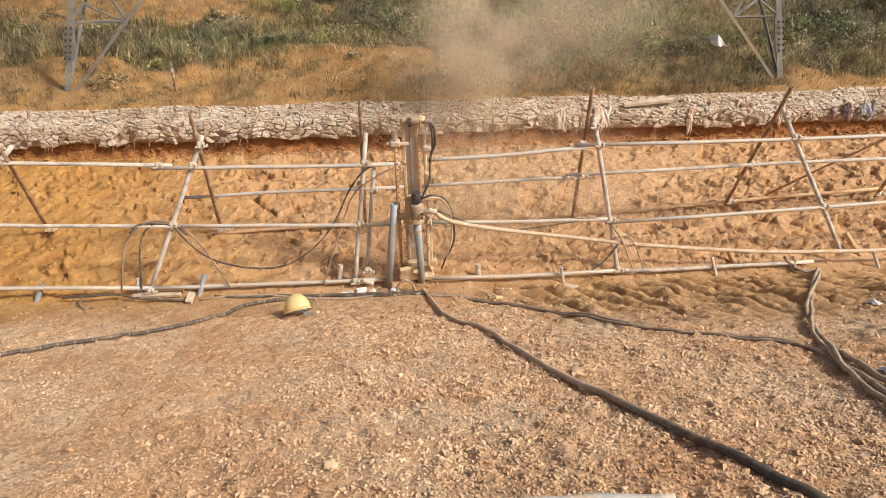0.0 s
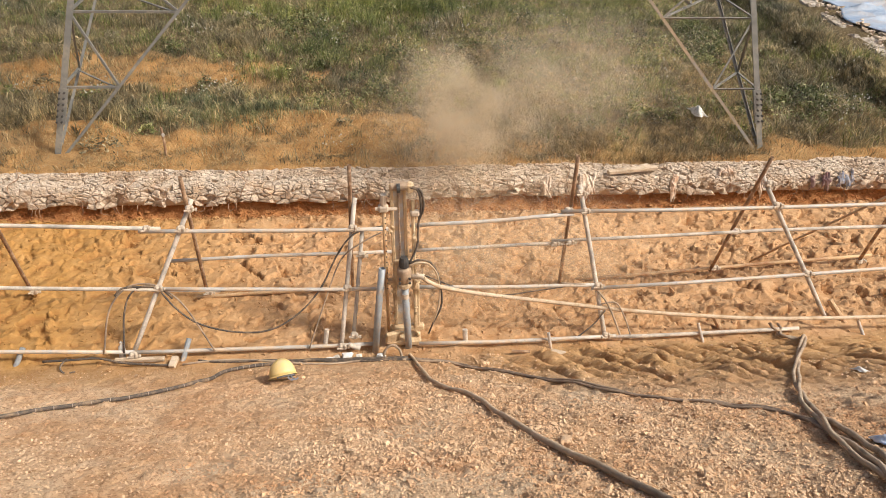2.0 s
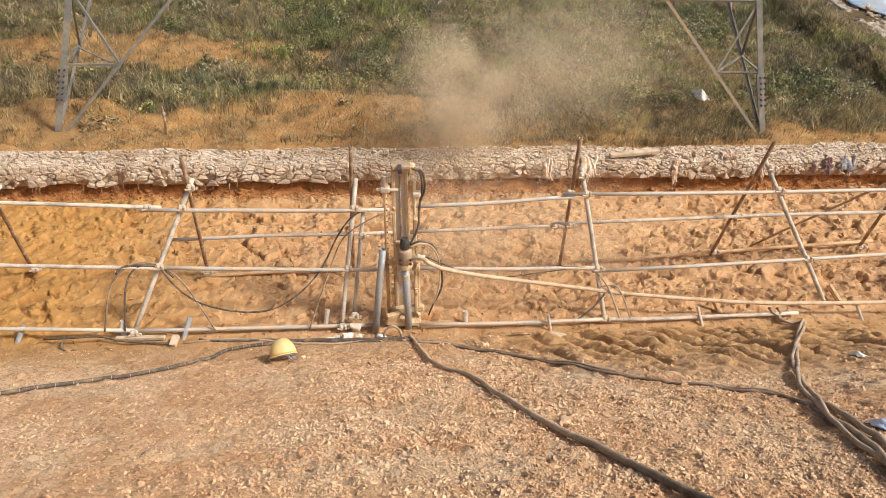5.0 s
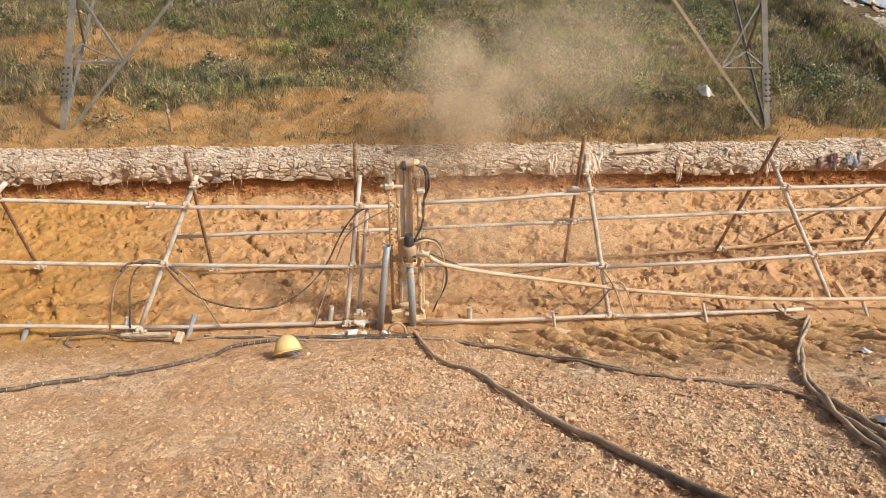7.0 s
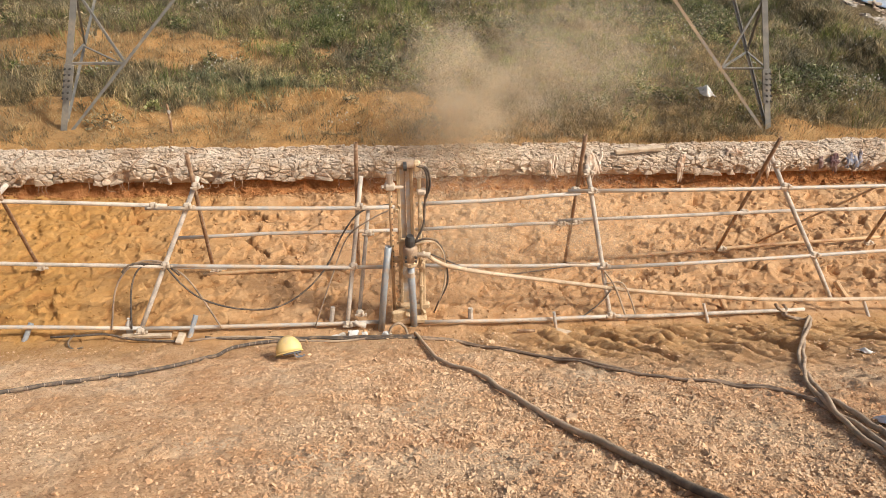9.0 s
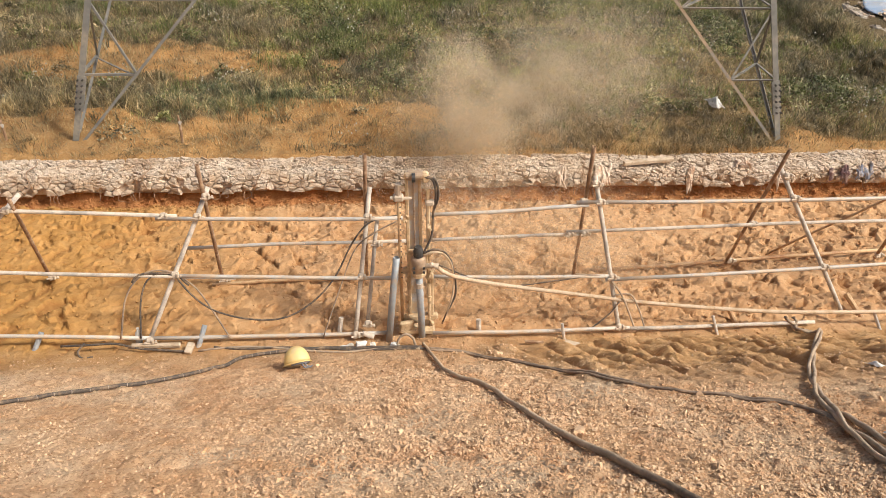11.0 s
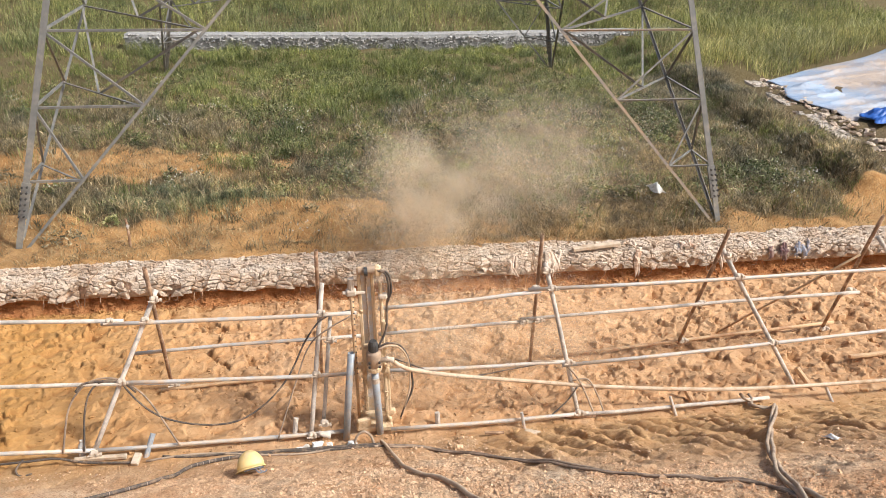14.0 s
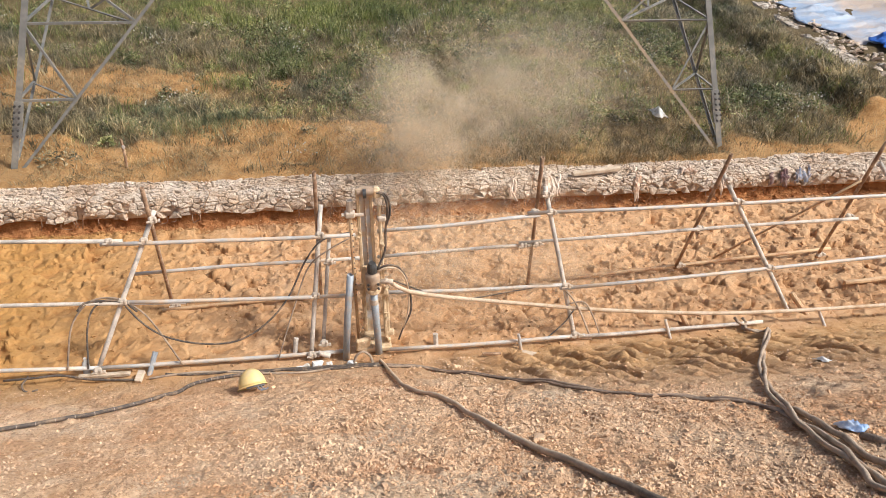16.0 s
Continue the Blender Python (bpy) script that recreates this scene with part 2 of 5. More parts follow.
M_BLUE = surface("blue_plastic_film", (0.10, 0.22, 0.48), (0.36, 0.48, 0.66), 14, 0.35, 0, 0.5, 40, (0.6, 0.62, 0.66), 0.4)
M_BLUE_DEEP = surface("deep_blue_sheet", (0.015, 0.07, 0.32), (0.05, 0.16, 0.50), 6, 0.4, 0, 0.4, 30)
M_RED = surface("red_sheet", (0.55, 0.07, 0.03), (0.62, 0.16, 0.07), 8, 0.6, 0, 0.3, 40)
M_TARP = surface("blue_white_tarpaulin", (0.16, 0.27, 0.43), (0.46, 0.49, 0.53), 1.1, 0.6, 0, 0.9, 7, (0.46, 0.36, 0.28), 0.5, (0.6, 2.4, 1.0), dist=0.04)
M_CLEAR = surface("cloudy_plastic", (0.58, 0.55, 0.50), (0.68, 0.66, 0.62), 30, 0.25, 0, 0.2, 80)
M_STALK = surface("white_seed_head", (0.42, 0.40, 0.33), (0.58, 0.55, 0.46), 30, 0.9, 0, 0)
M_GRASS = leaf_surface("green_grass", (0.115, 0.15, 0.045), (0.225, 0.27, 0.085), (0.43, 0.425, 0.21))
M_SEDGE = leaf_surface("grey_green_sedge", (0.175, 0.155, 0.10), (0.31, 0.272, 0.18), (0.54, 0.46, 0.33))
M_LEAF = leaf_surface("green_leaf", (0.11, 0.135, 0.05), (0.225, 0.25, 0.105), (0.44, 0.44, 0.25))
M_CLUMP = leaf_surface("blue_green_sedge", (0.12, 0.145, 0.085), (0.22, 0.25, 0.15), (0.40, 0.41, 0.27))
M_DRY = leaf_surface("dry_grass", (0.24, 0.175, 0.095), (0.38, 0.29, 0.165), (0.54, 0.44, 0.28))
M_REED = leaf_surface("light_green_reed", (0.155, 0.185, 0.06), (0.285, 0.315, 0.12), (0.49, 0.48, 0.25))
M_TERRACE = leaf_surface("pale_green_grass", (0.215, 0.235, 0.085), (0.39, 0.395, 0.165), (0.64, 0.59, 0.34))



def half_dusty_hose():
    """Black rubber that is caked with tan dust towards the bench and worn bare up the bank."""
    m, nt, p = nodes_of("half_dusty_hose")
    sep = nt.nodes.new("ShaderNodeSeparateXYZ")
    link(nt, nt.nodes.new("ShaderNodeNewGeometry").outputs["Position"], sep.inputs[0])
    black = ramp(nt, noise_node(nt, 24, 4, 0.6), ((0.3, (0.055, 0.045, 0.036)), (0.7, (0.16, 0.12, 0.085))))
    tan = ramp(nt, noise_node(nt, 16, 5, 0.6), ((0.3, (0.48, 0.345, 0.22)), (0.7, (0.66, 0.49, 0.33))))
    y = maths(nt, "ADD", sep.outputs[1], maths(nt, "MULTIPLY", maths(nt, "SUBTRACT", noise_node(nt, 7, 4, 0.6), 0.5), 1.6))
    link(nt, mixed(nt, maths(nt, "DIVIDE", maths(nt, "SUBTRACT", y, 2.0), 1.3, True), black, tan), p.inputs["Base Color"])
    p.inputs["Roughness"].default_value = 0.8
    bumped(nt, p, noise_node(nt, 140, 4, 0.6), 0.4, 0.01)
    return m


M_HOSE_HALF = half_dusty_hose()

# ---- mesh tools ----
OFFSET = {}


class Geo:
    """Collects vertices and faces for one mesh."""

    def __init__(self):
        self.v, self.f = [], []

    def add(self, verts, faces):
        n = len(self.v)
        self.v += [tuple(p) for p in verts]
        self.f += [tuple(i + n for i in q) for q in faces]
        return self

    def tube(self, pts, r, n=8, hollow=True):
        pts = [Vector(p) for p in pts]
        rs = r if isinstance(r, (list, tuple)) else [r] * len(pts)
        side, verts, faces = None, [], []
        for i, p in enumerate(pts):
            d = (pts[min(i + 1, len(pts) - 1)] - pts[max(i - 1, 0)]).normalized()
            if side is None:
                side = d.cross(Vector((0, 0, 1)) if abs(d.z) < 0.9 else Vector((1, 0, 0))).normalized()
            side = (side - d * side.dot(d)).normalized()
            up = d.cross(side)
            verts += [p + (side * math.cos(a) + up * math.sin(a)) * rs[i] for a in (2 * math.pi * k / n for k in range(n))]
        for i in range(len(pts) - 1):
            faces += [(i * n + k, i * n + (k + 1) % n, (i + 1) * n + (k + 1) % n, (i + 1) * n + k) for k in range(n)]
        for end in (0, len(pts) - 1):
            ring, c = list(range(end * n, end * n + n)), pts[end]
            d = (pts[1] - pts[0]).normalized() if end == 0 else (pts[-2] - pts[-1]).normalized()
            if hollow:
                a = len(verts)
                verts += [c + (verts[k] - c) * 0.8 for k in ring]
                verts += [c + (verts[k] - c) * 0.8 + d * min(0.05, rs[end] * 2) for k in ring]
                faces += [(ring[k], ring[(k + 1) % n], a + (k + 1) % n, a + k) for k in range(n)]
                faces += [(a + k, a + (k + 1) % n, a + n + (k + 1) % n, a + n + k) for k in range(n)]
                faces.append(tuple(range(a + n, a + 2 * n)))
            else:
                faces.append(tuple(ring))
        return self.add(verts, faces)

    def hull(self, pts):
        bm = bmesh.new()
        for p in pts:
            bm.verts.new(p)
        bmesh.ops.convex_hull(bm, input=bm.verts[:])
        loose = [v for v in bm.verts if not v.link_faces]
        bmesh.ops.delete(bm, geom=loose, context="VERTS")
        bm.verts.index_update()
        self.add([v.co for v in bm.verts], [[v.index for v in f.verts] for f in bm.faces])
        bm.free()
        return self

    def box(self, m, sx, sy, sz, c=None):
        """A box of full size sx, sy, sz with chamfered edges at the pose m."""
        c = min(sx, sy, sz) * 0.12 if c is None else c
        pts = []
        for i in (-1, 1):
            for j in (-1, 1):
                for k in (-1, 1):
                    x, y, z = i * sx / 2, j * sy / 2, k * sz / 2
                    pts += [m @ Vector((x - i * c, y - j * c, z)), m @ Vector((x - i * c, y, z - k * c)), m @ Vector((x, y - j * c, z - k * c))]
        return self.hull(pts)

    def rock(self, m, sx, sy, sz, rng, n=13):
        pts = []
        for k in range(n):
            v = Vector((rng.gauss(0, 1), rng.gauss(0, 1), rng.gauss(0, 1))).normalized() * rng.uniform(0.82, 1.12)
            pts.append(m @ Vector((v.x * sx, v.y * sy, v.z * sz)))
        return self.hull(pts)

    def angle(self, p, q, w, face, th=0.012, inner=None):
        """An L-section steel member from p to q; face: the way its first leg points."""
        p, q = Vector(p), Vector(q)
        d = (q - p).normalized()
        a = Vector(face)
        a = (a - d * a.dot(d)).normalized()
        b = d.cross(a)
        if inner and b.dot(Vector(inner)) < 0:
            b = -b
        prof = [(0, 0), (w, 0), (w, th), (th, th), (th, w), (0, w)]
        verts = [e + a * (x - w * 0.3) + b * (y - w * 0.3) for e in (p, q) for x, y in prof]
        faces = [(k, (k + 1) % 6, 6 + (k + 1) % 6, 6 + k) for k in range(6)] + [tuple(range(5, -1, -1)), tuple(range(6, 12))]
        return self.add(verts, faces)

    def mesh(self, name, material, offset=(0, 0, 0), smooth=False):
        me = bpy.data.meshes.new(name)
        o = Vector(offset)
        me.from_pydata([tuple(Vector(p) - o) for p in self.v], [], self.f)
        me.materials.append(material)
        if smooth:
            me.shade_smooth()
        bm = bmesh.new()
        bm.from_mesh(me)
        bmesh.ops.recalc_face_normals(bm, faces=bm.faces[:])
        bm.to_mesh(me)
        bm.free()
        return me


def thing(name, at, label, category, group="", kind=""):
    """An Empty at the base of a thing; its parts hang from it."""
    ob = new(name)
    ob.location = at
    ob.empty_display_size = 0.1
    OFFSET[ob] = Vector(at)
    return tagged(ob, label, category, group, kind)


def part(name, geo, material, parent, label="", smooth=False):
    """One mesh, given in world metres, as a part of a thing or of a part."""
    ob = new(name, geo.mesh(name, material, OFFSET[parent], smooth))
    ob.parent = parent
    OFFSET[ob] = OFFSET[parent]
    return tagged(ob, label)


def single(name, geo, material, label, category, at, group="", kind="", smooth=False):
    """A thing that is one mesh."""
    ob = new(name, geo.mesh(name, material, at, smooth))
    ob.location = at
    OFFSET[ob] = Vector(at)
    return tagged(ob, label, category, group, kind)


def bulk(name, verts, faces, material, smooth=False):
    me = bpy.data.meshes.new(name)
    me.from_pydata(verts.tolist(), [], faces.tolist())
    me.materials.append(material)
    if smooth:
        me.shade_smooth()
    return new(name, me)


def curve_points(pts, per=6):
    """A smooth line through the points."""
    p = [Vector(a) for a in pts]
    p = [p[0] * 2 - p[1]] + p + [p[-1] * 2 - p[-2]]
    out = []
    for i in range(1, len(p) - 2):
        for k in range(per):
            t = k / per
            out.append(0.5 * ((2 * p[i]) + (p[i + 1] - p[i - 1]) * t + (2 * p[i - 1] - 5 * p[i] + 4 * p[i + 1] - p[i + 2]) * t * t + (3 * p[i] - p[i - 1] - 3 * p[i + 1] + p[i + 2]) * t ** 3))
    return out + [p[-2]]


TABLE = np.random.RandomState(7).rand(256, 256)


def vn(x, y, size, seed=0):
    """Smooth value noise, 0 to 1, with cells of that size in metres."""
    x, y = np.asarray(x, float) / size + seed * 17.3, np.asarray(y, float) / size + seed * 31.7
    i, j = np.floor(x).astype(int), np.floor(y).astype(int)
    u, v = x - i, y - j
    u, v = u * u * (3 - 2 * u), v * v * (3 - 2 * v)
    a, b = TABLE[i % 256, j % 256], TABLE[(i + 1) % 256, j % 256]
    c, d = TABLE[i % 256, (j + 1) % 256], TABLE[(i + 1) % 256, (j + 1) % 256]
    return (a * (1 - u) + b * u) * (1 - v) + (c * (1 - u) + d * u) * v


def smooth01(a, lo, hi):
    t = np.clip((a - lo) / (hi - lo), 0, 1)
    return t * t * (3 - 2 * t)


# ---- ground ----
HINGE, GRADE, FIELD = 6.0, 0.62, 0.45


def base_height(x, y):
    """The large form: bank behind the fence, flat bench, raised field, terrace to the side."""
    x, y = np.asarray(x, float), np.asarray(y, float)
    s = HINGE - y
    bank = GRADE * 0.5 * (s + np.sqrt(s * s + 0.012)) - GRADE * 0.03
    bank = np.where(y < -2.6, GRADE * (HINGE + 2.6) + (-2.6 - y) * 0.02, bank)
    edge = 9.2 + 0.10 * (vn(x, y * 0, 0.9, 3) - 0.5)
    rise = smooth01(y, edge, edge + 0.13) * 0.16 + smooth01(y, edge + 0.15, 9.75) * (FIELD - 0.16)
    far = smooth01(y, 25.2, 27.0) * 0.35 + np.clip(y - 27, 0, 60) * 0.05
    side = smooth01(x, 10.2, 10.8) * 0.35 * smooth01(y, 11.2, 12.2) + np.clip(x - 12.0, 0, 6) * 0.11 * smooth01(y, 11, 13) * (1 - smooth01(y, 19.5, 22.5))
    scarp = smooth01(x, 8.9, 9.4) * smooth01(y, 10.6, 10.95) * 0.3 * (1 - smooth01(x, 10.2, 10.8))
    return bank + rise + far + side + scarp


def bare(x, y):
    """How bare the field's soil is: the strip behind the edging and two clay patches."""
    strip = 1 - smooth01(y + 0.9 * (vn(x, y, 1.3, 80) - 0.5), 10.2 - 0.5 * smooth01(x, 2.4, 3.4), 10.9 - 0.6 * smooth01(x, 2.4, 3.4))
    patch = (1 - smooth01(np.hypot((x + 4.6) / 3.9, (y - 13.6) / 0.85) + 0.7 * (vn(x, y, 0.6, 81) - 0.5), 0.7, 1.1))
    pond = (1 - smooth01(np.hypot((x + 0.3) / 2.6, (y - 10.9) / 0.75) + 0.6 * (vn(x, y, 0.7, 82) - 0.5), 0.8, 1.1))
    left = (1 - smooth01(np.hypot((x + 5.8) / 3.3, (y - 10.6) / 0.8) + 0.6 * (vn(x, y, 0.7, 83) - 0.5), 0.7, 1.1))
    corner = (1 - smooth01(np.hypot((x - 9.6) / 1.2, (y - 10.3) / 0.8) + 0.4 * (vn(x, y, 0.5, 84) - 0.5), 0.8, 1.05))
    return np.clip(strip + patch + pond + left + corner, 0, 1)


def plates(x, y, cell, seed, tilt):
    """Trodden clay: facets of that size, each at its own height and tilt, with sharp steps between."""
    x = x + cell * 0.75 * (vn(x, y, cell * 0.9, seed) - 0.5) + cell * 0.35 * (vn(x, y, cell * 0.35, seed + 1) - 0.5)
    y = y + cell * 0.75 * (vn(x, y, cell * 0.9, seed + 2) - 0.5) + cell * 0.35 * (vn(x, y, cell * 0.35, seed + 3) - 0.5)
    i0, j0 = np.floor(x / cell).astype(int), np.floor(y / (cell * 0.68)).astype(int)
    best, out = np.full(np.shape(x), 1e9), np.zeros(np.shape(x))
    for di in (-1, 0, 1):
        for dj in (-1, 0, 1):
            i, j = i0 + di, j0 + dj
            a, b = TABLE[i % 256, (j + seed) % 256], TABLE[(i + 91) % 256, (j + 47 + seed) % 256]
            px, py = (i + a) * cell, (j + b) * cell * 0.68
            c, e, f = TABLE[(i + 13) % 256, (j + 171) % 256], TABLE[(i + 57) % 256, (j + 33) % 256], TABLE[(i + 7) % 256, (j + 201) % 256]
            d = np.hypot((x - px) * 0.7, y - py) * (0.7 + 0.6 * f)
            h = (c - 0.5) * 0.24 * cell + tilt * ((e - 0.35) * (x - px) + (f - 0.4) * (y - py))
            out = np.where(d < best, h, out)
            best = np.minimum(best, d)
    return out


def ground_height(x, y):
    x, y = np.asarray(x, float), np.asarray(y, float)
    near = (np.abs(x) < 14) & (y > -2) & (y < 30)
    h = base_height(x, y)
    on_bank = 1 - smooth01(y, 5.7, 6.1)
    on_bench = smooth01(y, 5.9, 6.3) * (1 - smooth01(y, 9.0, 9.2))
    on_field = smooth01(y, 9.5, 9.8)
    rough = 0.05 * (vn(x, y, 0.6, 1) - 0.5) + 0.03 * (vn(x, y, 0.22, 2) - 0.5) + 0.030 * (vn(x, y, 0.1, 5) - 0.5) + 0.026 * (vn(x, y, 0.05, 6) - 0.5) + 0.01 * smooth01(vn(x + 0.1 * vn(x, y, 0.2, 7), y, 0.075, 10), 0.5, 0.65)
    rough = rough * (0.2 + 0.8 * smooth01(y, 0.5, 1.2))
    # bench: trodden clods with sharp little scarps
    side = smooth01(x, -0.6, 1.2)
    worn = 0.5 + 0.5 * smooth01(vn(x, y, 0.55, 11) + 0.22 * side, 0.36, 0.62)
    clod = (plates(x, y, 0.25, 140, 0.55) + 1.2 * plates(x, y, 0.135, 150, 0.5)) * worn
    clod = clod + 0.006 * (vn(x, y, 0.045, 14) - 0.5) + 0.07 * (vn(x, y, 0.9, 17) - 0.5) + 0.03 * (vn(x, y, 0.3, 12) - 0.5)
    clod = clod * (0.35 + 0.65 * smooth01(y, 6.3, 6.6))
    # scraped ripples along the foot of the bank
    rip = smooth01(x + 0.5 * (y - 5.5), 0.9, 1.9) * (1 - 0.6 * smooth01(x, 4.5, 6.5)) * smooth01(y + 0.5 * vn(x, y, 0.5, 22), 4.6, 5.3) * (1 - smooth01(y, 5.95, 6.12))
    ph = (x * 0.92 + y * 0.40 + 0.22 * vn(x, y, 0.5, 15) + 0.06 * vn(x, y, 0.14, 23)) / 0.23
    ripple = (np.abs(np.sin(math.pi * ph)) ** 0.7) * 0.11 * (0.35 + vn(x, y * 0.6, 0.26, 16)) - 0.05
    fine = smooth01(x, 0.8, 2.4) * smooth01(y + 0.4 * vn(x, y, 0.5, 24), 4.9, 5.4) * (1 - smooth01(y, 6.0, 6.15))
    ripple = ripple * rip + fine * 0.034 * np.abs(np.sin(math.pi * (y + 0.16 * x + 0.10 * vn(x, y, 0.35, 25)) / 0.105)) * (0.3 + vn(x, y, 0.2, 26))
    lip = smooth01(y, 5.55, 5.95) * (1 - smooth01(y, 6.05, 6.3)) * 0.03 * vn(x, y, 0.25, 18)
    soil = 0.12 * (vn(x, y, 0.7, 19) - 0.5) + 0.11 * (vn(x, y, 0.25, 20) - 0.5)
    cutrough = smooth01(y, 9.12, 9.2) * (1 - smooth01(y, 9.35, 9.5)) * 0.07 * (vn(x, y, 0.11, 21) - 0.5)
    return h + np.where(near, on_bank * rough + on_bench * clod + ripple + lip + on_field * soil + cutrough, 0)


def axis(*runs):
    out = []
    for a, b, n in runs:
        out += list(np.linspace(a, b, n, endpoint=False))
    return np.array(out + [runs[-1][1]])


gx = axis((-1500, -120, 8), (-120, -14, 14), (-14, -5, 40), (-5, 8.2, 880), (8.2, 14, 36), (14, 120, 12), (120, 1500, 9))
gy = axis((-1500, -60, 8), (-60, -2, 10), (-2, 1.4, 48), (1.4, 5.0, 165), (5.0, 6.3, 58), (6.3, 9.2, 215), (9.2, 9.75, 22), (9.75, 15, 60), (15, 27, 30), (27, 100, 12), (100, 2500, 9))
GX, GY = np.meshgrid(gx, gy)
GZ = ground_height(GX, GY)
nx, ny = len(gx), len(gy)
idx = np.arange(nx * ny).reshape(ny, nx)
quads = np.stack([idx[:-1, :-1], idx[:-1, 1:], idx[1:, 1:], idx[1:, :-1]], -1).reshape(-1, 4)
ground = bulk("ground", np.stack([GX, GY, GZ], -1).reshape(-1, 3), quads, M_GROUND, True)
turf = ground.data.attributes.new("turf", "FLOAT", "POINT")
turf.data.foreach_set("value", ((1 - bare(GX, GY)) * smooth01(GY, 9.7, 10.0)).reshape(-1))
# mask for that painted shade: strongest on the lowest plates of the bench
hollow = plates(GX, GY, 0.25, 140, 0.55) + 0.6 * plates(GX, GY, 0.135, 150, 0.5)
hollow_shade = ground.data.attributes.new("hollow_shade", "FLOAT", "POINT")
hollow_shade.data.foreach_set("value", ((1 - smooth01(hollow, -0.06, 0.0)) * smooth01(GY, 5.95, 6.15)).reshape(-1))
tagged(ground, "orange clay ground with a gravelly bank, trodden bench and field", "ground", kind="structure")


def at_ground(x, y, dz=0.0):
    return Vector((x, y, float(ground_height(x, y)) + dz))


# loose gravel on the bank, clods on the bench
def rock_shapes(count, points, seed):
    rng, out = random.Random(seed), []
    for _ in range(count):
        g = Geo().rock(Matrix.Identity(4), 1, 1, 0.62, rng, points)
        out.append((np.array(g.v), np.array(g.f)))
    return out


def scatter(name, xs, ys, sizes, material, seed, points=7, sink=0.35):
    rs, shapes = np.random.RandomState(seed), rock_shapes(10, points, seed)
    zs = ground_height(xs, ys)
    V, F, n = [], [], 0
    for k, (sv, sf) in enumerate(shapes):
        sel = np.arange(k, len(xs), len(shapes))
        a = rs.uniform(0, 6.283, len(sel))
        c, s = np.cos(a), np.sin(a)
        st = rs.uniform(0.65, 1.35, (len(sel), 3)) * sizes[sel, None]
        p = sv[None] * st[:, None, :]
        q = np.stack([p[..., 0] * c[:, None] - p[..., 1] * s[:, None], p[..., 0] * s[:, None] + p[..., 1] * c[:, None], p[..., 2]], -1)
        q += np.stack([xs[sel], ys[sel], zs[sel] + sizes[sel] * sink], -1)[:, None, :]
        V.append(q.reshape(-1, 3))
        F.append((sf[None] + (np.arange(len(sel)) * len(sv))[:, None, None] + n).reshape(-1, 3))
        n += len(sel) * len(sv)
    return bulk(name, np.concatenate(V), np.concatenate(F), material)


rs = np.random.RandomState(3)
y_ = rs.uniform(1.2, 6.05, 165000)
half = 1.6 + (y_ - 1.2) * 0.62
x_ = rs.uniform(-1, 1, len(y_)) * (half + 0.5) + 0.3 + (y_ - 1.2) * 0.22
keep = (vn(x_, y_, 0.5, 31) * 0.7 + vn(x_, y_, 0.15, 32) * 0.5 > rs.uniform(0.05, 0.8, len(y_))) & ~((y_ > 5.2) & (rs.rand(len(y_)) < 0.55)) & ~((x_ > 1.4) & (y_ > 4.4) & (rs.rand(len(y_)) < 0.85)) & ~(rs.rand(len(y_)) < 0.35 * (1 - smooth01(x_ + 0.4 * (3.5 - y_) + 1.2 * (vn(x_, y_, 0.9, 33) - 0.5), -2.0, 0.3)))
x_, y_ = x_[keep], y_[keep]
s_ = np.clip(np.exp(rs.normal(math.log(0.0072), 0.42, len(x_))), 0.0035, 0.03) * (0.72 + 0.28 * smooth01(x_, -1.8, 0.2))
tagged(scatter("gravel", x_, y_, s_, M_GRAVEL, 5), "loose pale gravel and clods scattered over the bank", "gravel", kind="stuff")
y_ = rs.uniform(6.0, 9.2, 5000)
x_ = rs.uniform(-5.2, 8.2, 5000)
s_ = np.clip(np.exp(rs.normal(math.log(0.013), 0.4, 5000)), 0.006, 0.05)
tagged(scatter("clay_clods", x_, y_, s_, M_GROUND, 6, 9), "small orange clay clods lying on the trodden bench", "soil", kind="stuff")


# ---- stone edging along the bench ----
def rim_point(x, s):
    """The edging's surface across its width: s 0 at the overhanging lip, 1 at the back of the top."""
    lip = 9.19 + 0.10 * (float(vn(x, 0, 0.8, 40)) - 0.5) + 0.09 * (float(vn(x, 0, 0.17, 42)) - 0.5)
    top = 0.405 + 0.05 * (float(vn(x, 0, 1.1, 41)) - 0.5)
    a = min(s / 0.38, 1.0)
    y = lip + 0.13 * a * a + max(0.0, s - 0.38) * 0.54
    low = 0.20 + 0.10 * (float(vn(x, 0, 0.4, 43)) - 0.5)
    z = low + (top - low) * math.sin(a * math.pi / 2) + max(0.0, s - 0.38) * 0.07
    return Vector((x, y, z))


edging = thing("stone_edging", (1.5, 9.5, 0.3), "low edging of pale dusty stones along the bench", "stone edging", kind="structure")
geo = Geo()
xs_ = np.linspace(-14, 16, 240)
ss_ = np.linspace(0, 1.05, 9)
grid = []
for x in xs_:
    row = [Vector((x, 9.34, 0.08))] + [rim_point(x, s) + (Vector((0, 0.05, -0.012)) if s < 0.3 else Vector((0, 0.01, -0.04))) for s in ss_] + [Vector((x, 9.85, 0.3))]
    grid.append(row)
k = len(grid[0])
geo.add([p for row in grid for p in row], [(i * k + j, (i + 1) * k + j, (i + 1) * k + j + 1, i * k + j + 1) for i in range(len(grid) - 1) for j in range(k - 1)])
part("bedding", geo, M_MORTAR, edging, "dusty clay bedding between the stones", True)


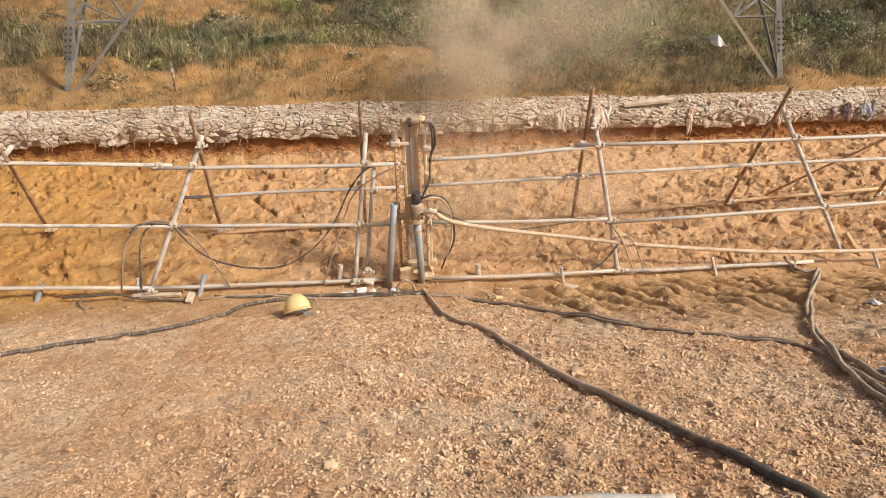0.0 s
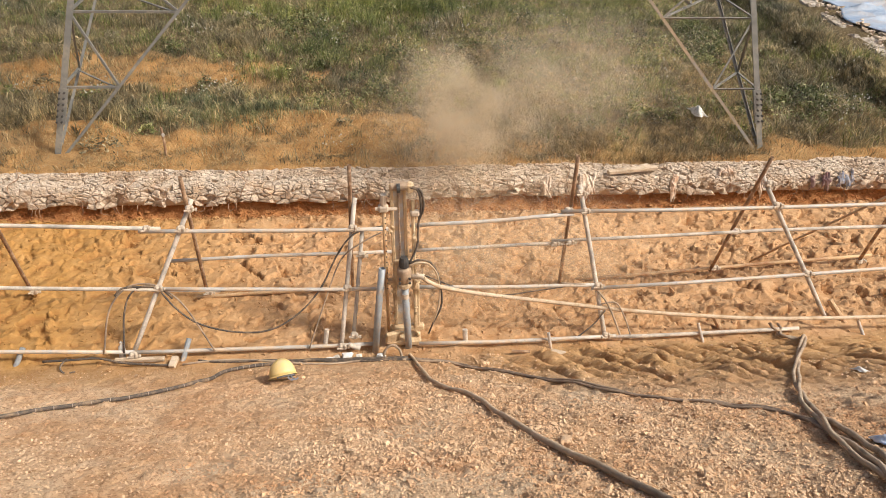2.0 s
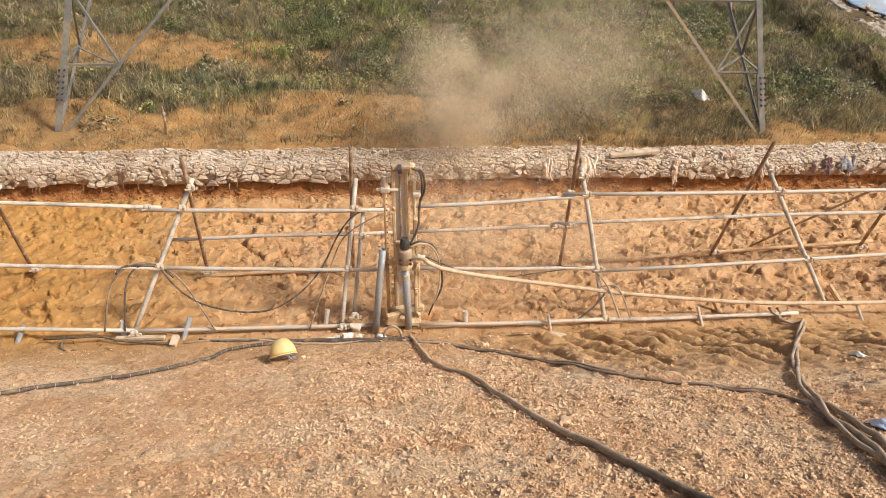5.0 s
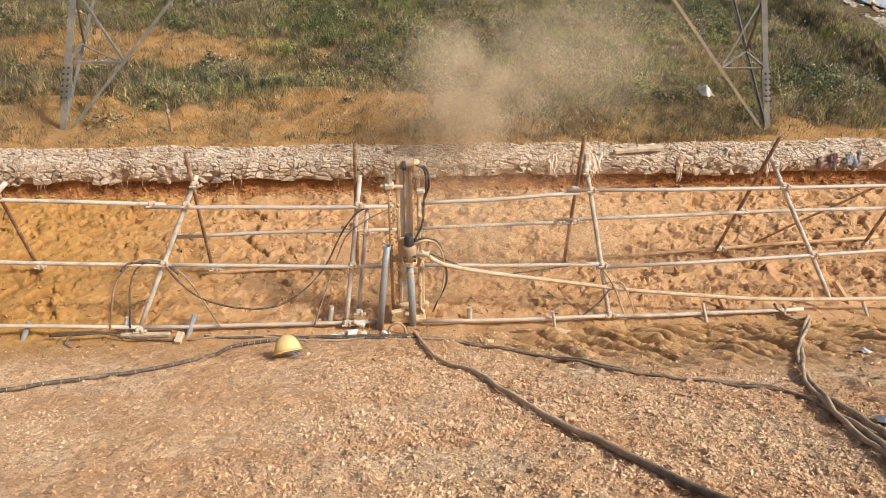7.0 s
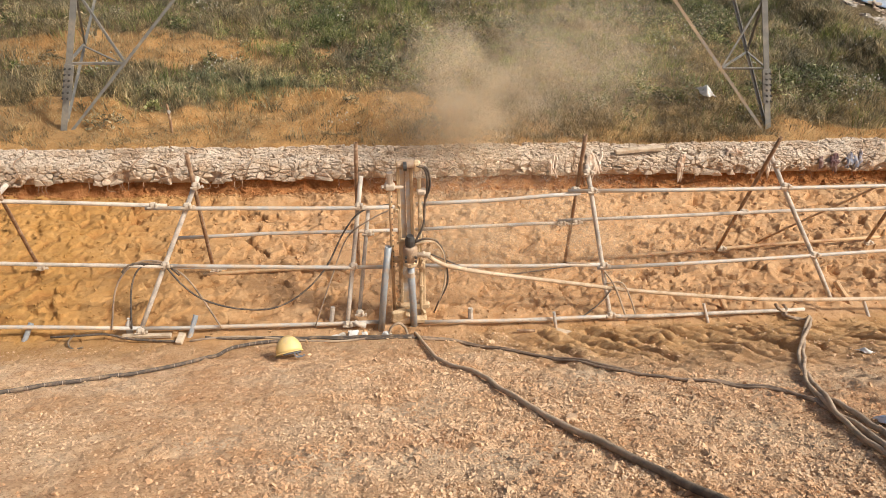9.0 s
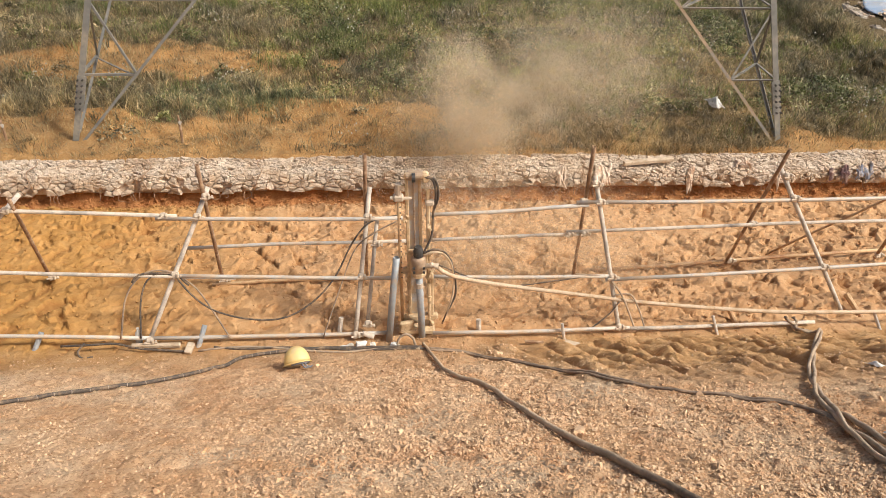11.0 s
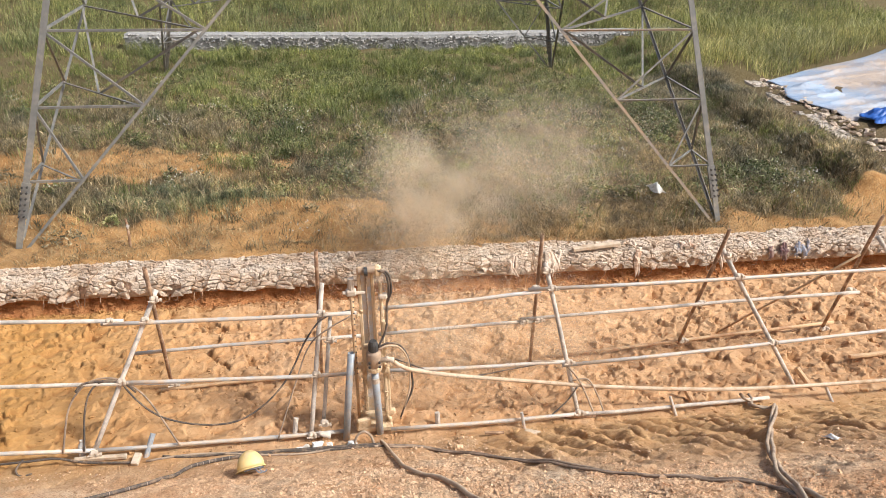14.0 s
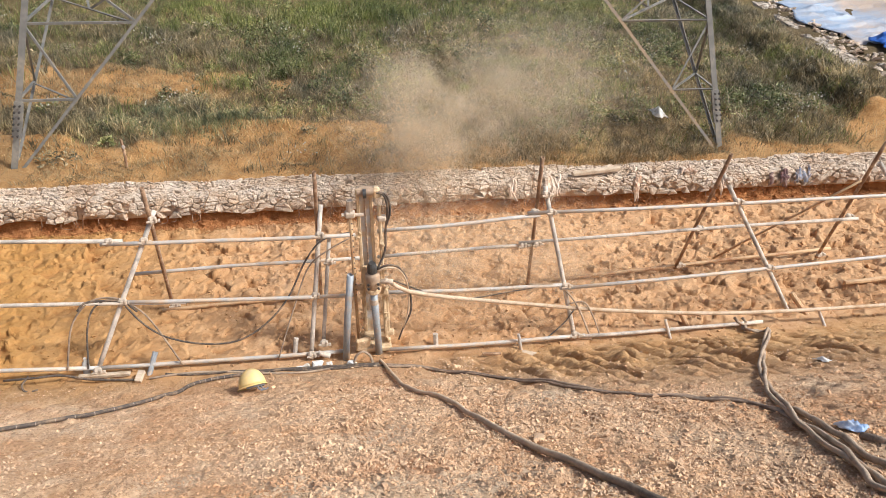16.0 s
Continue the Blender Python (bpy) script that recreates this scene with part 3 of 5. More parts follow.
def clipped(poly, mx, ms, nx, ns):
    """The part of a polygon on the near side of a line through (mx, ms)."""
    out = []
    for (ax, az), (bx, bz) in zip(poly, poly[1:] + poly[:1]):
        da, db = (ax - mx) * nx + (az - ms) * ns, (bx - mx) * nx + (bz - ms) * ns
        if da <= 0:
            out.append((ax, az))
        if da * db < 0:
            t = da / (da - db)
            out.append((ax + (bx - ax) * t, az + (bz - az) * t))
    return out


WIDTH = 0.92


def edging_stone(poly, c, rng):
    """One flat-faced rough stone that fills its cell between the joints."""
    cx, cs = c
    p, q = rim_point(cx, max(cs, 0) / WIDTH), rim_point(cx, max(cs, 0) / WIDTH + 0.06)
    nrm = Vector((1, 0, 0)).cross((q - p).normalized()).normalized()
    big = min(1.0, max(math.hypot(x - cx, t - cs) for x, t in poly) / 0.11)
    rise, tx, ts = rng.uniform(0.0, 0.026) * big * (0.6 if cx > 2.3 else 1.0), rng.uniform(-0.28, 0.28), rng.uniform(-0.28, 0.28)
    pts = []

    def put(x, t, up):
        b = rim_point(x, max(t, -0.09) / WIDTH)
        pts.append(b + nrm * up + Vector((rng.uniform(-0.006, 0.006), 0, 0)))
    for x, t in poly:
        d = math.hypot(x - cx, t - cs)
        g = max(0.2, 1 - rng.uniform(0.0, 0.012) / max(d, 0.01))
        for k, up in ((g, -0.07), (g * rng.uniform(0.93, 1.0), rise * rng.uniform(0.3, 0.8)), (g * rng.uniform(0.55, 0.92), None)):
            xx, sv = cx + (x - cx) * k, cs + (t - cs) * k
            put(xx, sv, up if up is not None else rise + rng.uniform(-0.006, 0.010) + (xx - cx) * tx + (sv - cs) * ts)
    for _ in range(3):
        xx, sv = cx + rng.uniform(-0.02, 0.02), cs + rng.uniform(-0.02, 0.02)
        put(xx, sv, rise + rng.uniform(0.0, 0.008) + (xx - cx) * tx + (sv - cs) * ts)
    return pts


rng = random.Random(21)
seeds = []
x = -10.0
while x < 14.0:
    s = rng.uniform(0.0, 0.06)
    while s < WIDTH:
        size = rng.choice((0.035, 0.05, 0.075, 0.11, 0.15)) * (1.1 if s < 0.35 else 0.8)
        if rng.random() < 0.9:
            seeds.append((x + rng.uniform(-0.10, 0.10), s + rng.uniform(-0.05, 0.05)))
        s += size
    x += 0.066
CELLS = []
for i, (x, s) in enumerate(seeds):
    low = rng.uniform(-0.05, 0.0)
    poly = [(x - 0.28, max(s - 0.2, low)), (x + 0.28, max(s - 0.2, low)), (x + 0.28, min(s + 0.2, WIDTH)), (x - 0.28, min(s + 0.2, WIDTH))]
    for u, v in seeds[max(0, i - 75):i + 76]:
        dx, ds = u - x, v - s
        d = math.hypot(dx, ds)
        if 0 < d < 0.4 and poly:
            poly = clipped(poly, (x + u) / 2, (s + v) / 2, dx * 0.6 / math.hypot(dx * 0.6, ds), ds / math.hypot(dx * 0.6, ds))
    if len(poly) > 2 and not (s < 0.05 and rng.random() < 0.4) and rng.random() > 0.07:
        cx, cs = sum(p[0] for p in poly) / len(poly), sum(p[1] for p in poly) / len(poly)
        CELLS.append((abs(cx - 0.9) + cs * 0.8, poly, (cx, cs)))
CELLS.sort(key=lambda a: a[0])
rest = Geo()
for i, (_, poly, c) in enumerate(CELLS):
    pts = edging_stone(poly, c, rng)
    if i < 290:
        part("stone", Geo().hull(pts), M_STONE, edging)
    else:
        rest.hull(pts)
tagged(part("more_stones", rest, M_STONE, edging), kind="stuff")
chips = Geo()
for _ in range(1900):
    r = rng.uniform(0.008, 0.026)
    p = rim_point(rng.uniform(-6.0, 9.5), rng.uniform(0.08, 1.0))
    chips.rock(Matrix.Translation(p + Vector((0, -0.004, r * 0.45))) @ pose(0, 0, 0, 0, 0, rng.uniform(0, 180)), r * 1.3, r, r * 0.7, rng, 9)
tagged(part("stone_chips", chips, M_STONE, edging, "pale chips lying on the stones"), kind="stuff")
for x in (-4.6, -3.1, -1.62, 0.05, 1.27, 2.9, 4.4):
    pts = [rim_point(x + 0.04 * math.sin(s * 9 + x), s) + Vector((0, -0.01, 0.05)) for s in np.linspace(0.0, 1.0, 9)]
    part("mesh_wire", Geo().tube(curve_points(pts, 2), 0.006, 5, False), M_RUST, edging, "rusty wire tying the stones")
rng = random.Random(8)
for k in range(46):
    x = rng.uniform(-4.5, 7.5)
    p = rim_point(x, 0.0)
    pts = [p + Vector((0, 0.03, 0.02)), p + Vector((rng.uniform(-.05, .05), -0.03, -0.07)), p + Vector((rng.uniform(-.1, .1), -0.01, -rng.uniform(0.1, 0.17)))]
    part("root", Geo().tube(curve_points(pts, 3), [0.005] * 6 + [0.002], 4, False), M_RUST, edging, "thin dry root hanging out of the cut")


# ---- far stone wall and side wall ----
def stone_run(name, path, width, height, size, label, seed, kind="structure", cap=True):
    """A wall of rough stones along a line on the ground."""
    rng = random.Random(seed)
    root = thing(name, path[0], label, "stone wall", kind=kind)
    core, stones, caps = Geo(), Geo(), Geo()
    pts = curve_points(path, 6)
    tops = []
    for i, p in enumerate(pts):
        d = (pts[min(i + 1, len(pts) - 1)] - pts[max(i - 1, 0)]).normalized()
        n = Vector((-d.y, d.x, 0))
        tops.append((p, n))
    sec = [(-0.5, -0.2), (-0.44, 0.8), (-0.36, 1.0), (0.36, 1.0), (0.44, 0.8), (0.5, -0.2)]
    core.add([p + n * a * width + Vector((0, 0, b * height)) for p, n in tops for a, b in sec],
             [(i * 6 + j, i * 6 + j + 1, (i + 1) * 6 + j + 1, (i + 1) * 6 + j) for i in range(len(tops) - 1) for j in range(5)])
    part("wall_core", core, M_WALLSTONE if cap else M_SIDE, root)
    for (p, n), (q, _) in zip(tops, tops[1:]):
        length = (q - p).length
        for side in (-1, 1):
            for k in range(int(length / size * height / size * 1.7)):
                t = rng.random()
                c = p.lerp(q, t) + n * side * width * 0.47 + Vector((0, 0, rng.uniform(0.02, 0.86) * height))
                r = size * rng.uniform(0.4, 0.75)
                stones.rock(Matrix.Translation(c) @ pose(0, 0, 0, 0, 0, rng.uniform(0, 90)), r, r, r * 0.7, rng, 9)
        for k in range(int(length / size * width / size * 1.6)):
            c = p.lerp(q, rng.random()) + n * rng.uniform(-0.4, 0.4) * width + Vector((0, 0, height * 0.98))
            r = size * rng.uniform(0.3, 0.65)
            caps.rock(Matrix.Translation(c), r, r, r * 0.5, rng, 9)
    tagged(part("wall_stones", stones, M_WALLSTONE if cap else M_SIDE, root, "rough grey stones"), kind="stuff")
    tagged(part("cap_stones", caps, M_WALLTOP if cap else M_SIDE, root, "pale rubble on the top"), kind="stuff")
    return root


stone_run("wall_far", [Vector((-5.6, 23.7, 0.45)), Vector((2.3, 23.35, 0.45)), Vector((8, 23.6, 0.45)), Vector((11.6, 23.9, 0.45))], 0.6, 0.42, 0.095, "low rough grey stone wall at the back of the field", 3)
stone_run("wall_side", [Vector((10.9, 19.8, 0.42)), Vector((10.7, 17.0, 0.42)), Vector((10.5, 15.0, 0.42)), Vector((10.25, 12.6, 0.42)), Vector((10.0, 11.0, 0.4))], 0.5, 0.33, 0.13, "broken pale stone edging beside the tarpaulin", 4, cap=False)


rs = np.random.RandomState(44)
y_ = rs.uniform(11.4, 17.5, 260)
tagged(scatter("wall_rubble", 10.55 + (y_ - 11.4) * 0.07 + rs.normal(0, 0.2, 260), y_, rs.uniform(0.03, 0.09, 260), M_STONE, 45, 10), "pale rubble spread beside the tarpaulin", "rubble", kind="stuff")


# ---- cloth and sheets ----
def sheet(name, material, label, category, at, w, d, shape, nu=24, nv=16, thick=0.006, smooth=True):
    """A thin sheet with real thickness; shape(u, v) gives its height and drift."""
    top = []
    for i in range(nu + 1):
        for j in range(nv + 1):
            u, v = i / nu, j / nv
            top.append(Vector(shape(u, v)))
    g = Geo()
    k = nv + 1
    n = len(top)
    f = [(i * k + j, (i + 1) * k + j, (i + 1) * k + j + 1, i * k + j + 1) for i in range(nu) for j in range(nv)]
    g.add(top + [p - Vector((0, 0, thick)) for p in top], f + [tuple(a + n for a in reversed(q)) for q in f])
    rim = [j for j in range(k)] + [i * k + nv for i in range(1, nu + 1)] + [nu * k + j for j in range(nv - 1, -1, -1)] + [i * k for i in range(nu - 1, 0, -1)]
    g.f += [(a, b, b + n, a + n) for a, b in zip(rim, rim[1:] + rim[:1])]
    return single(name, g, material, label, category, at, smooth=smooth)


def tarp_shape(u, v):
    x = 10.85 + u * 7.5 + 0.2 * math.sin(v * 9) * (1 - u)
    y = (13.9 - 2.2 * u) * (1 - v) + (17.2 + 3.0 * u) * v + 0.2 * math.sin(u * 9)
    z = float(base_height(x, y)) + 0.03 + (0.05 * float(vn(x * 0.5, y * 1.6, 0.6, 51)) + 0.02 * float(vn(x, y * 1.5, 0.22, 52)) + 0.10 * (1 - abs(2 * float(vn(x * 0.25 + 0.15 * y, y * 1.3, 0.42, 53)) - 1)) ** 8) * min(1.0, 8 * v, 8 * (1 - v), 12 * u + 0.1) + 0.5 * max(0, u - 0.35) ** 1.5 * v
    return x, y, z


sheet("tarpaulin", M_TARP, "faded blue and white tarpaulin spread over a mound", "tarpaulin", (12, 14, 0.9), 7, 7, tarp_shape, 110, 110)


def crumple(cx, cy, w, d, h, seed, base=None):
    def shape(u, v):
        x, y = cx + (u - 0.5) * w + 0.06 * w * math.sin(v * 9 + seed), cy + (v - 0.5) * d + 0.08 * d * math.sin(u * 8 + seed)
        b = base if base is not None else float(ground_height(x, y))
        r = (1 - (2 * u - 1) ** 2) * (1 - (2 * v - 1) ** 2)
        return x, y, b + 0.012 + h * (0.25 + 0.45 * float(vn(u * 4, v * 4, 0.7, seed)) + 0.4 * float(vn(u * 4 + v, v * 4, 0.25, seed + 1))) * (0.25 + r)
    return shape


sheet("blue_sheet", M_BLUE_DEEP, "crumpled deep blue plastic sheet on the tarpaulin", "sheet", (11.75, 13.75, 0.85), 1, 1, crumple(11.75, 13.75, 1.1, 0.7, 0.22, 61, 0.86), 40, 30)
sheet("red_cloth", M_RED, "crumpled red cloth lying on the tarpaulin", "cloth", (12.1, 13.5, 0.9), 1, 1, crumple(12.15, 13.45, 0.45, 0.4, 0.2, 62, 0.9), 14, 10)
sheet("plastic_wrapper", M_BLUE, "crushed blue and white plastic wrapper on the bank", "litter", at_ground(3.17, 2.96), 1, 1, crumple(3.17, 2.96, 0.13, 0.15, 0.07, 63), 14, 12, 0.003)
sheet("white_wrapper", M_SACK, "small crushed white plastic wrapper on the bank", "litter", at_ground(4.44, 4.74), 1, 1, crumple(4.44, 4.74, 0.09, 0.13, 0.04, 64), 12, 10, 0.003)
sheet("white_sack", M_SACK, "crumpled white woven sack lying in the grass", "sack", (5.5, 11.15, 0.5), 1, 1, crumple(5.5, 11.15, 0.2, 0.36, 0.14, 65, 0.56), 16, 14)


def rag(name, x, s0, s1, w, hang, material, label, seed):
    """A torn cloth lying over the edging: overlapping strips, each with its own folds and frayed end."""
    rng = random.Random(seed)
    root = thing(name, tuple(rim_point(x, 0.5)), label, "cloth")
    for k in range(max(3, int(w / 0.045))):
        cx, turn = x + rng.uniform(-0.5, 0.5) * w, rng.uniform(-0.10, 0.10)
        wide, end = rng.uniform(0.016, 0.045), hang * rng.uniform(0.3, 1.25)
        rows, a, b = [], s1 - rng.uniform(0, 0.3) * (s1 - s0), s0
        for i in range(13):
            v = i / 12
            p = rim_point(cx + turn * v, max(a + (b - a) * min(v / 0.65, 1.0), 0.0))
            drop, lift = max(0.0, v - 0.65) / 0.35 * end, 0.028 + 0.022 * math.sin(v * 9 + k * 1.7) + rng.uniform(0, 0.012)
            half = wide * (0.6 + 0.4 * math.sin(v * 3 + 0.3)) * (1.0 if i < 10 else (12.6 - i) / 3)
            c = p + Vector((0.02 * math.sin(v * 7 + k), -0.035 if v > 0.4 else 0.0, lift - drop))
            rows.append([c + Vector((-half, 0, 0.008 * math.sin(i * 2.1))), c + Vector((0, -0.008, 0.012)), c + Vector((half, 0, 0)), c + Vector((0, 0.006, -0.004))])
        g = Geo().add([q for r in rows for q in r], [(i * 4 + m, i * 4 + (m + 1) % 4, i * 4 + 4 + (m + 1) % 4, i * 4 + 4 + m) for i in range(12) for m in range(4)] + [(3, 2, 1, 0), (48, 49, 50, 51)])
        part("strip", g, material, root)
    return root


rag("muddy_rag", 2.62, 0.04, 0.4, 0.12, 0.10, M_RAG, "torn pale sack scrap hanging over the stone edging", 71)
rag("muddy_rag", 3.2, 0.02, 0.45, 0.3, 0.12, M_RAG, "pale muddy rag draped over the stone edging", 72)
rag("muddy_rag", 4.45, 0.0, 0.35, 0.13, 0.16, M_RAG, "pale muddy rag with frayed ends on the edging", 73)
rag("muddy_rag", 5.15, 0.35, 0.7, 0.34, 0.0, M_RAG, "pale muddy sheet spread over the stone edging", 74)
rag("muddy_rag", 5.75, 0.0, 0.4, 0.17, 0.12, M_RAG, "pale muddy rag with frayed ends on the edging", 75)
rag("dark_rag", 6.70, 0.02, 0.26, 0.34, 0.10, M_RAGDARK, "dark red and black striped rag hanging over the edging", 76)
rag("blue_rag", 7.1, 0.04, 0.3, 0.3, 0.05, M_RAGBLUE, "faded blue grey rag lying over the stone edging", 77)
single("wooden_plank", Geo().box(look((3.85, 9.38, 0.475), (5.0, 9.50, 0.505)), 0.085, 0.05, 0.74), M_WOOD, "short weathered plank lying on the stone edging", "plank", (3.85, 9.38, 0.45))


# ---- lattice tower ----
def tower():
    root = thing("lattice_tower", (0.9, 15.45, FIELD), "grey galvanised steel lattice tower on four splayed legs", "tower")
    cx, cy, hw, lean, top = 1.02, 15.50, 5.252, 0.235, 6.6
    slope, yaw = 0.92, radians(-1.5)

    def leg_at(sx, sy, z):
        dx, dy = sx * (hw - (0.212 if sx > 0 else 0.24) * z), sy * (hw - lean * z)
        return Vector((cx + dx * math.cos(yaw) - dy * math.sin(yaw), cy + dx * math.sin(yaw) + dy * math.cos(yaw), FIELD + z))
    for sx in (-1, 1):
        for sy in (-1, 1):
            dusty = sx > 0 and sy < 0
            leg = part("leg", Geo().angle(leg_at(sx, sy, -0.25), leg_at(sx, sy, top), 0.085, (-sx, 0, 0), 0.014, (0, -sy, 0)), M_TOWER, root)
            plate = Geo()
            a, b = leg_at(sx, sy, 0.38), leg_at(sx, sy, 0.86)
            plate.angle(a, b, 0.12, (-sx, 0, 0), 0.03, (0, -sy, 0))
            part("splice_plate", plate, M_TOWER, leg)
            for k in range(6):
                for off in (0.035, 0.10):
                    p = a.lerp(b, (k + 0.5) / 6) + Vector((-sx * (off - 0.05), -0.068, 0))
                    part("bolt", Geo().tube([p, p + Vector((0, -0.03, 0))], 0.015, 6, False), M_BOLT, leg)
            levels = (0.87, 1.86, 2.85, 4.0, 5.3)
            for along in ("x", "y"):
                def brace_at(z):
                    e = leg_at(sx, sy, z)
                    run = max(0.03, (slope - lean) * z + (0.11 if sx > 0 else 0.18))
                    lim = hw - lean * z
                    run = min(run, lim)
                    return e + (Vector((-sx * run, 0, 0)) if along == "x" else Vector((0, -sy * run, 0)))
                face = (0, -sy, 0) if along == "x" else (-sx, 0, 0)
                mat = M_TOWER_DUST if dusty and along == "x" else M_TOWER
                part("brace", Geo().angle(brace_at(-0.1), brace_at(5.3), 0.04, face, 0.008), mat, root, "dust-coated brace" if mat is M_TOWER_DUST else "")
                for i, z in enumerate(levels):
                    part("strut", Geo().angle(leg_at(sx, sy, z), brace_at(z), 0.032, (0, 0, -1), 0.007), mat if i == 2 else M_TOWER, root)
                    if i + 1 < len(levels):
                        part("diagonal", Geo().angle(brace_at(z), leg_at(sx, sy, levels[i + 1]), 0.03, face, 0.007), M_TOWER, root)
            for i, z in enumerate(levels[:4]):
                run = (slope - lean) * z + 0.11
                e = leg_at(sx, sy, z)
                p, q = e + Vector((-sx * run, 0, 0)), e + Vector((0, -sy * run, 0))
                part("tie", Geo().angle(p, q, 0.028, (0, 0, -1), 0.006), M_TOWER, root)
                if i in (1, 2):
                    r2 = (slope - lean) * levels[i + 1] + 0.11
                    e2 = leg_at(sx, sy, levels[i + 1])
                    for o in (Vector((-sx * r2, 0, 0)), Vector((0, -sy * r2, 0))):
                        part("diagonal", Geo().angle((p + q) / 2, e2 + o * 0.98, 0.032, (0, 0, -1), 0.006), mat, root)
    return root


tower()


# ---- stakes in the field ----
def stake(x, y, h, label):
    g = Geo()
    b = at_ground(x, y, -0.05)
    g.tube([b, b + Vector((0.01, 0, h * 0.5)), b + Vector((0.0, 0.01, h))], [0.022, 0.02, 0.018], 7, False)
    root = thing("wooden_stake", tuple(b), label, "stake", "stakes in the field")
    part("post", g, M_RUST, root)
    part("ribbon", Geo().rock(Matrix.Translation(b + Vector((0.02, -0.015, h * 0.8))), 0.028, 0.02, 0.05, random.Random(2), 10), M_SACK, root, "pale ribbon tied on")


stake(-2.84, 10.28, 0.48, "short dark wooden stake with a pale ribbon in bare soil")
stake(-5.35, 10.4, 0.36, "short dark wooden stake beside the tower leg")


# ---- grass ----
def grass(name, xs, ys, heights, blades, width, spread, lean, material, label, seed, category="grass"):
    rs = np.random.RandomState(seed)
    n = len(xs) * blades
    bx = np.repeat(xs, blades) + rs.normal(0, spread, n)
    by = np.repeat(ys, blades) + rs.normal(0, spread, n)
    bz = ground_height(bx, by) - 0.02
    h = np.repeat(heights, blades) * rs.uniform(0.55, 1.1, n)
    a = rs.uniform(0, 6.283, n)
    off = h * lean * rs.uniform(0.2, 1.3, n)
    dx, dy = np.cos(a) * off, np.sin(a) * off
    w = width * rs.uniform(0.6, 1.3, n)
    t = rs.uniform(0, 6.283, n)
    wx, wy = np.cos(t) * w, np.sin(t) * w
    P = np.zeros((n, 5, 3))
    P[:, 0] = np.stack([bx - wx, by - wy, bz], -1)
    P[:, 1] = np.stack([bx + wx, by + wy, bz], -1)
    P[:, 2] = np.stack([bx + dx * 0.35 + wx * 0.8, by + dy * 0.35 + wy * 0.8, bz + h * 0.6], -1)
    P[:, 3] = np.stack([bx + dx * 0.35 - wx * 0.8, by + dy * 0.35 - wy * 0.8, bz + h * 0.6], -1)
    P[:, 4] = np.stack([bx + dx, by + dy, bz + h * rs.uniform(0.8, 1.0, n)], -1)
    base = (np.arange(n) * 5)[:, None]
    F = np.concatenate([base + [0, 1, 2], base + [0, 2, 3], base + [3, 2, 4]], 0)
    return tagged(bulk(name, P.reshape(-1, 3), F, material), label, category, kind="stuff")


def spots(count, x0, x1, y0, y1, seed, weight):
    rs = np.random.RandomState(seed)
    x, y = rs.uniform(x0, x1, count), rs.uniform(y0, y1, count)
    k = rs.rand(count) < weight(x, y)
    return x[k], y[k]


x_, y_ = spots(46000, -10.5, 9.75, 9.8, 23.1, 11, lambda x, y: (1 - bare(x, y)) * (0.3 + 0.7 * smooth01(y, 11.5, 14)) * (0.12 + 0.88 * smooth01(vn(x, y, 0.3, 99), 0.35, 0.6)) * (0.3 + 0.7 * smooth01(x + 0.5 * (y - 15), -4.5, 0.5)))
grass("field_grass", x_, y_, 0.04 + 0.42 * vn(x_, y_, 1.4, 85) * smooth01(vn(x_, y_, 0.28, 93), 0.2, 0.9) + 0.10 * smooth01(y_, 13, 17), 8, 0.0042, 0.06, 0.75, M_GRASS, "dense green grass growing over the field", 12)
x_, y_ = spots(26000, -10.5, 9.75, 9.8, 18.0, 13, lambda x, y: (1 - 0.9 * bare(x, y)) * (0.12 + 0.88 * smooth01(vn(x, y, 0.35, 86), 0.35, 0.6)) * (0.5 + 0.5 * smooth01(-x - 0.5 * (y - 15), -3, 2)))
grass("field_sedge", x_, y_, 0.04 + 0.45 * vn(x_, y_, 1.0, 87) * smooth01(vn(x_, y_, 0.25, 94), 0.2, 0.9), 8, 0.0042, 0.05, 0.9, M_SEDGE, "grey green sedge tufts in the field", 14)
x_, y_ = spots(4200, 1.2, 6.6, 9.72, 11.5, 31, lambda x, y: smooth01(x, 1.4, 2.6) * (1 - smooth01(x, 4.8, 6.4)) * (1 - smooth01(y + 0.6 * vn(x, y, 0.6, 108), 10.9, 11.7)) * (0.3 + 0.7 * smooth01(vn(x, y, 0.3, 109), 0.35, 0.6)))
grass("dead_grass_mat", x_, y_, 0.10 + 0.16 * vn(x_, y_, 0.35, 110), 10, 0.004, 0.06, 1.1, M_DRY, "matted dead brown grass behind the stone edging", 32)
rs = np.random.RandomState(29)
x_, y_ = rs.normal(-2.35, 0.62, 900), rs.normal(11.85, 0.3, 900)
grass("sedge_clump", x_, y_, 0.06 + 0.14 * vn(x_, y_, 0.3, 107), 10, 0.004, 0.05, 0.7, M_CLUMP, "dense blue green sedge clump between two bare patches", 30)
x_, y_ = spots(18500, -10.5, 9.75, 9.75, 20.0, 15, lambda x, y: (1 - 0.75 * bare(x, y)) * np.clip(0.25 + smooth01(x, 1.5, 3.0) * (1 - smooth01(x, 6.0, 7.5)) * (1 - smooth01(y, 11.4, 12.6)) + 0.55 * (1 - smooth01(y, 12, 18)), 0, 1))
grass("dry_field_grass", x_, y_, 0.08 + 0.17 * vn(x_, y_, 0.9, 88), 8, 0.0038, 0.06, 1.1, M_DRY, "dry straw coloured grass along the field's edge", 16)
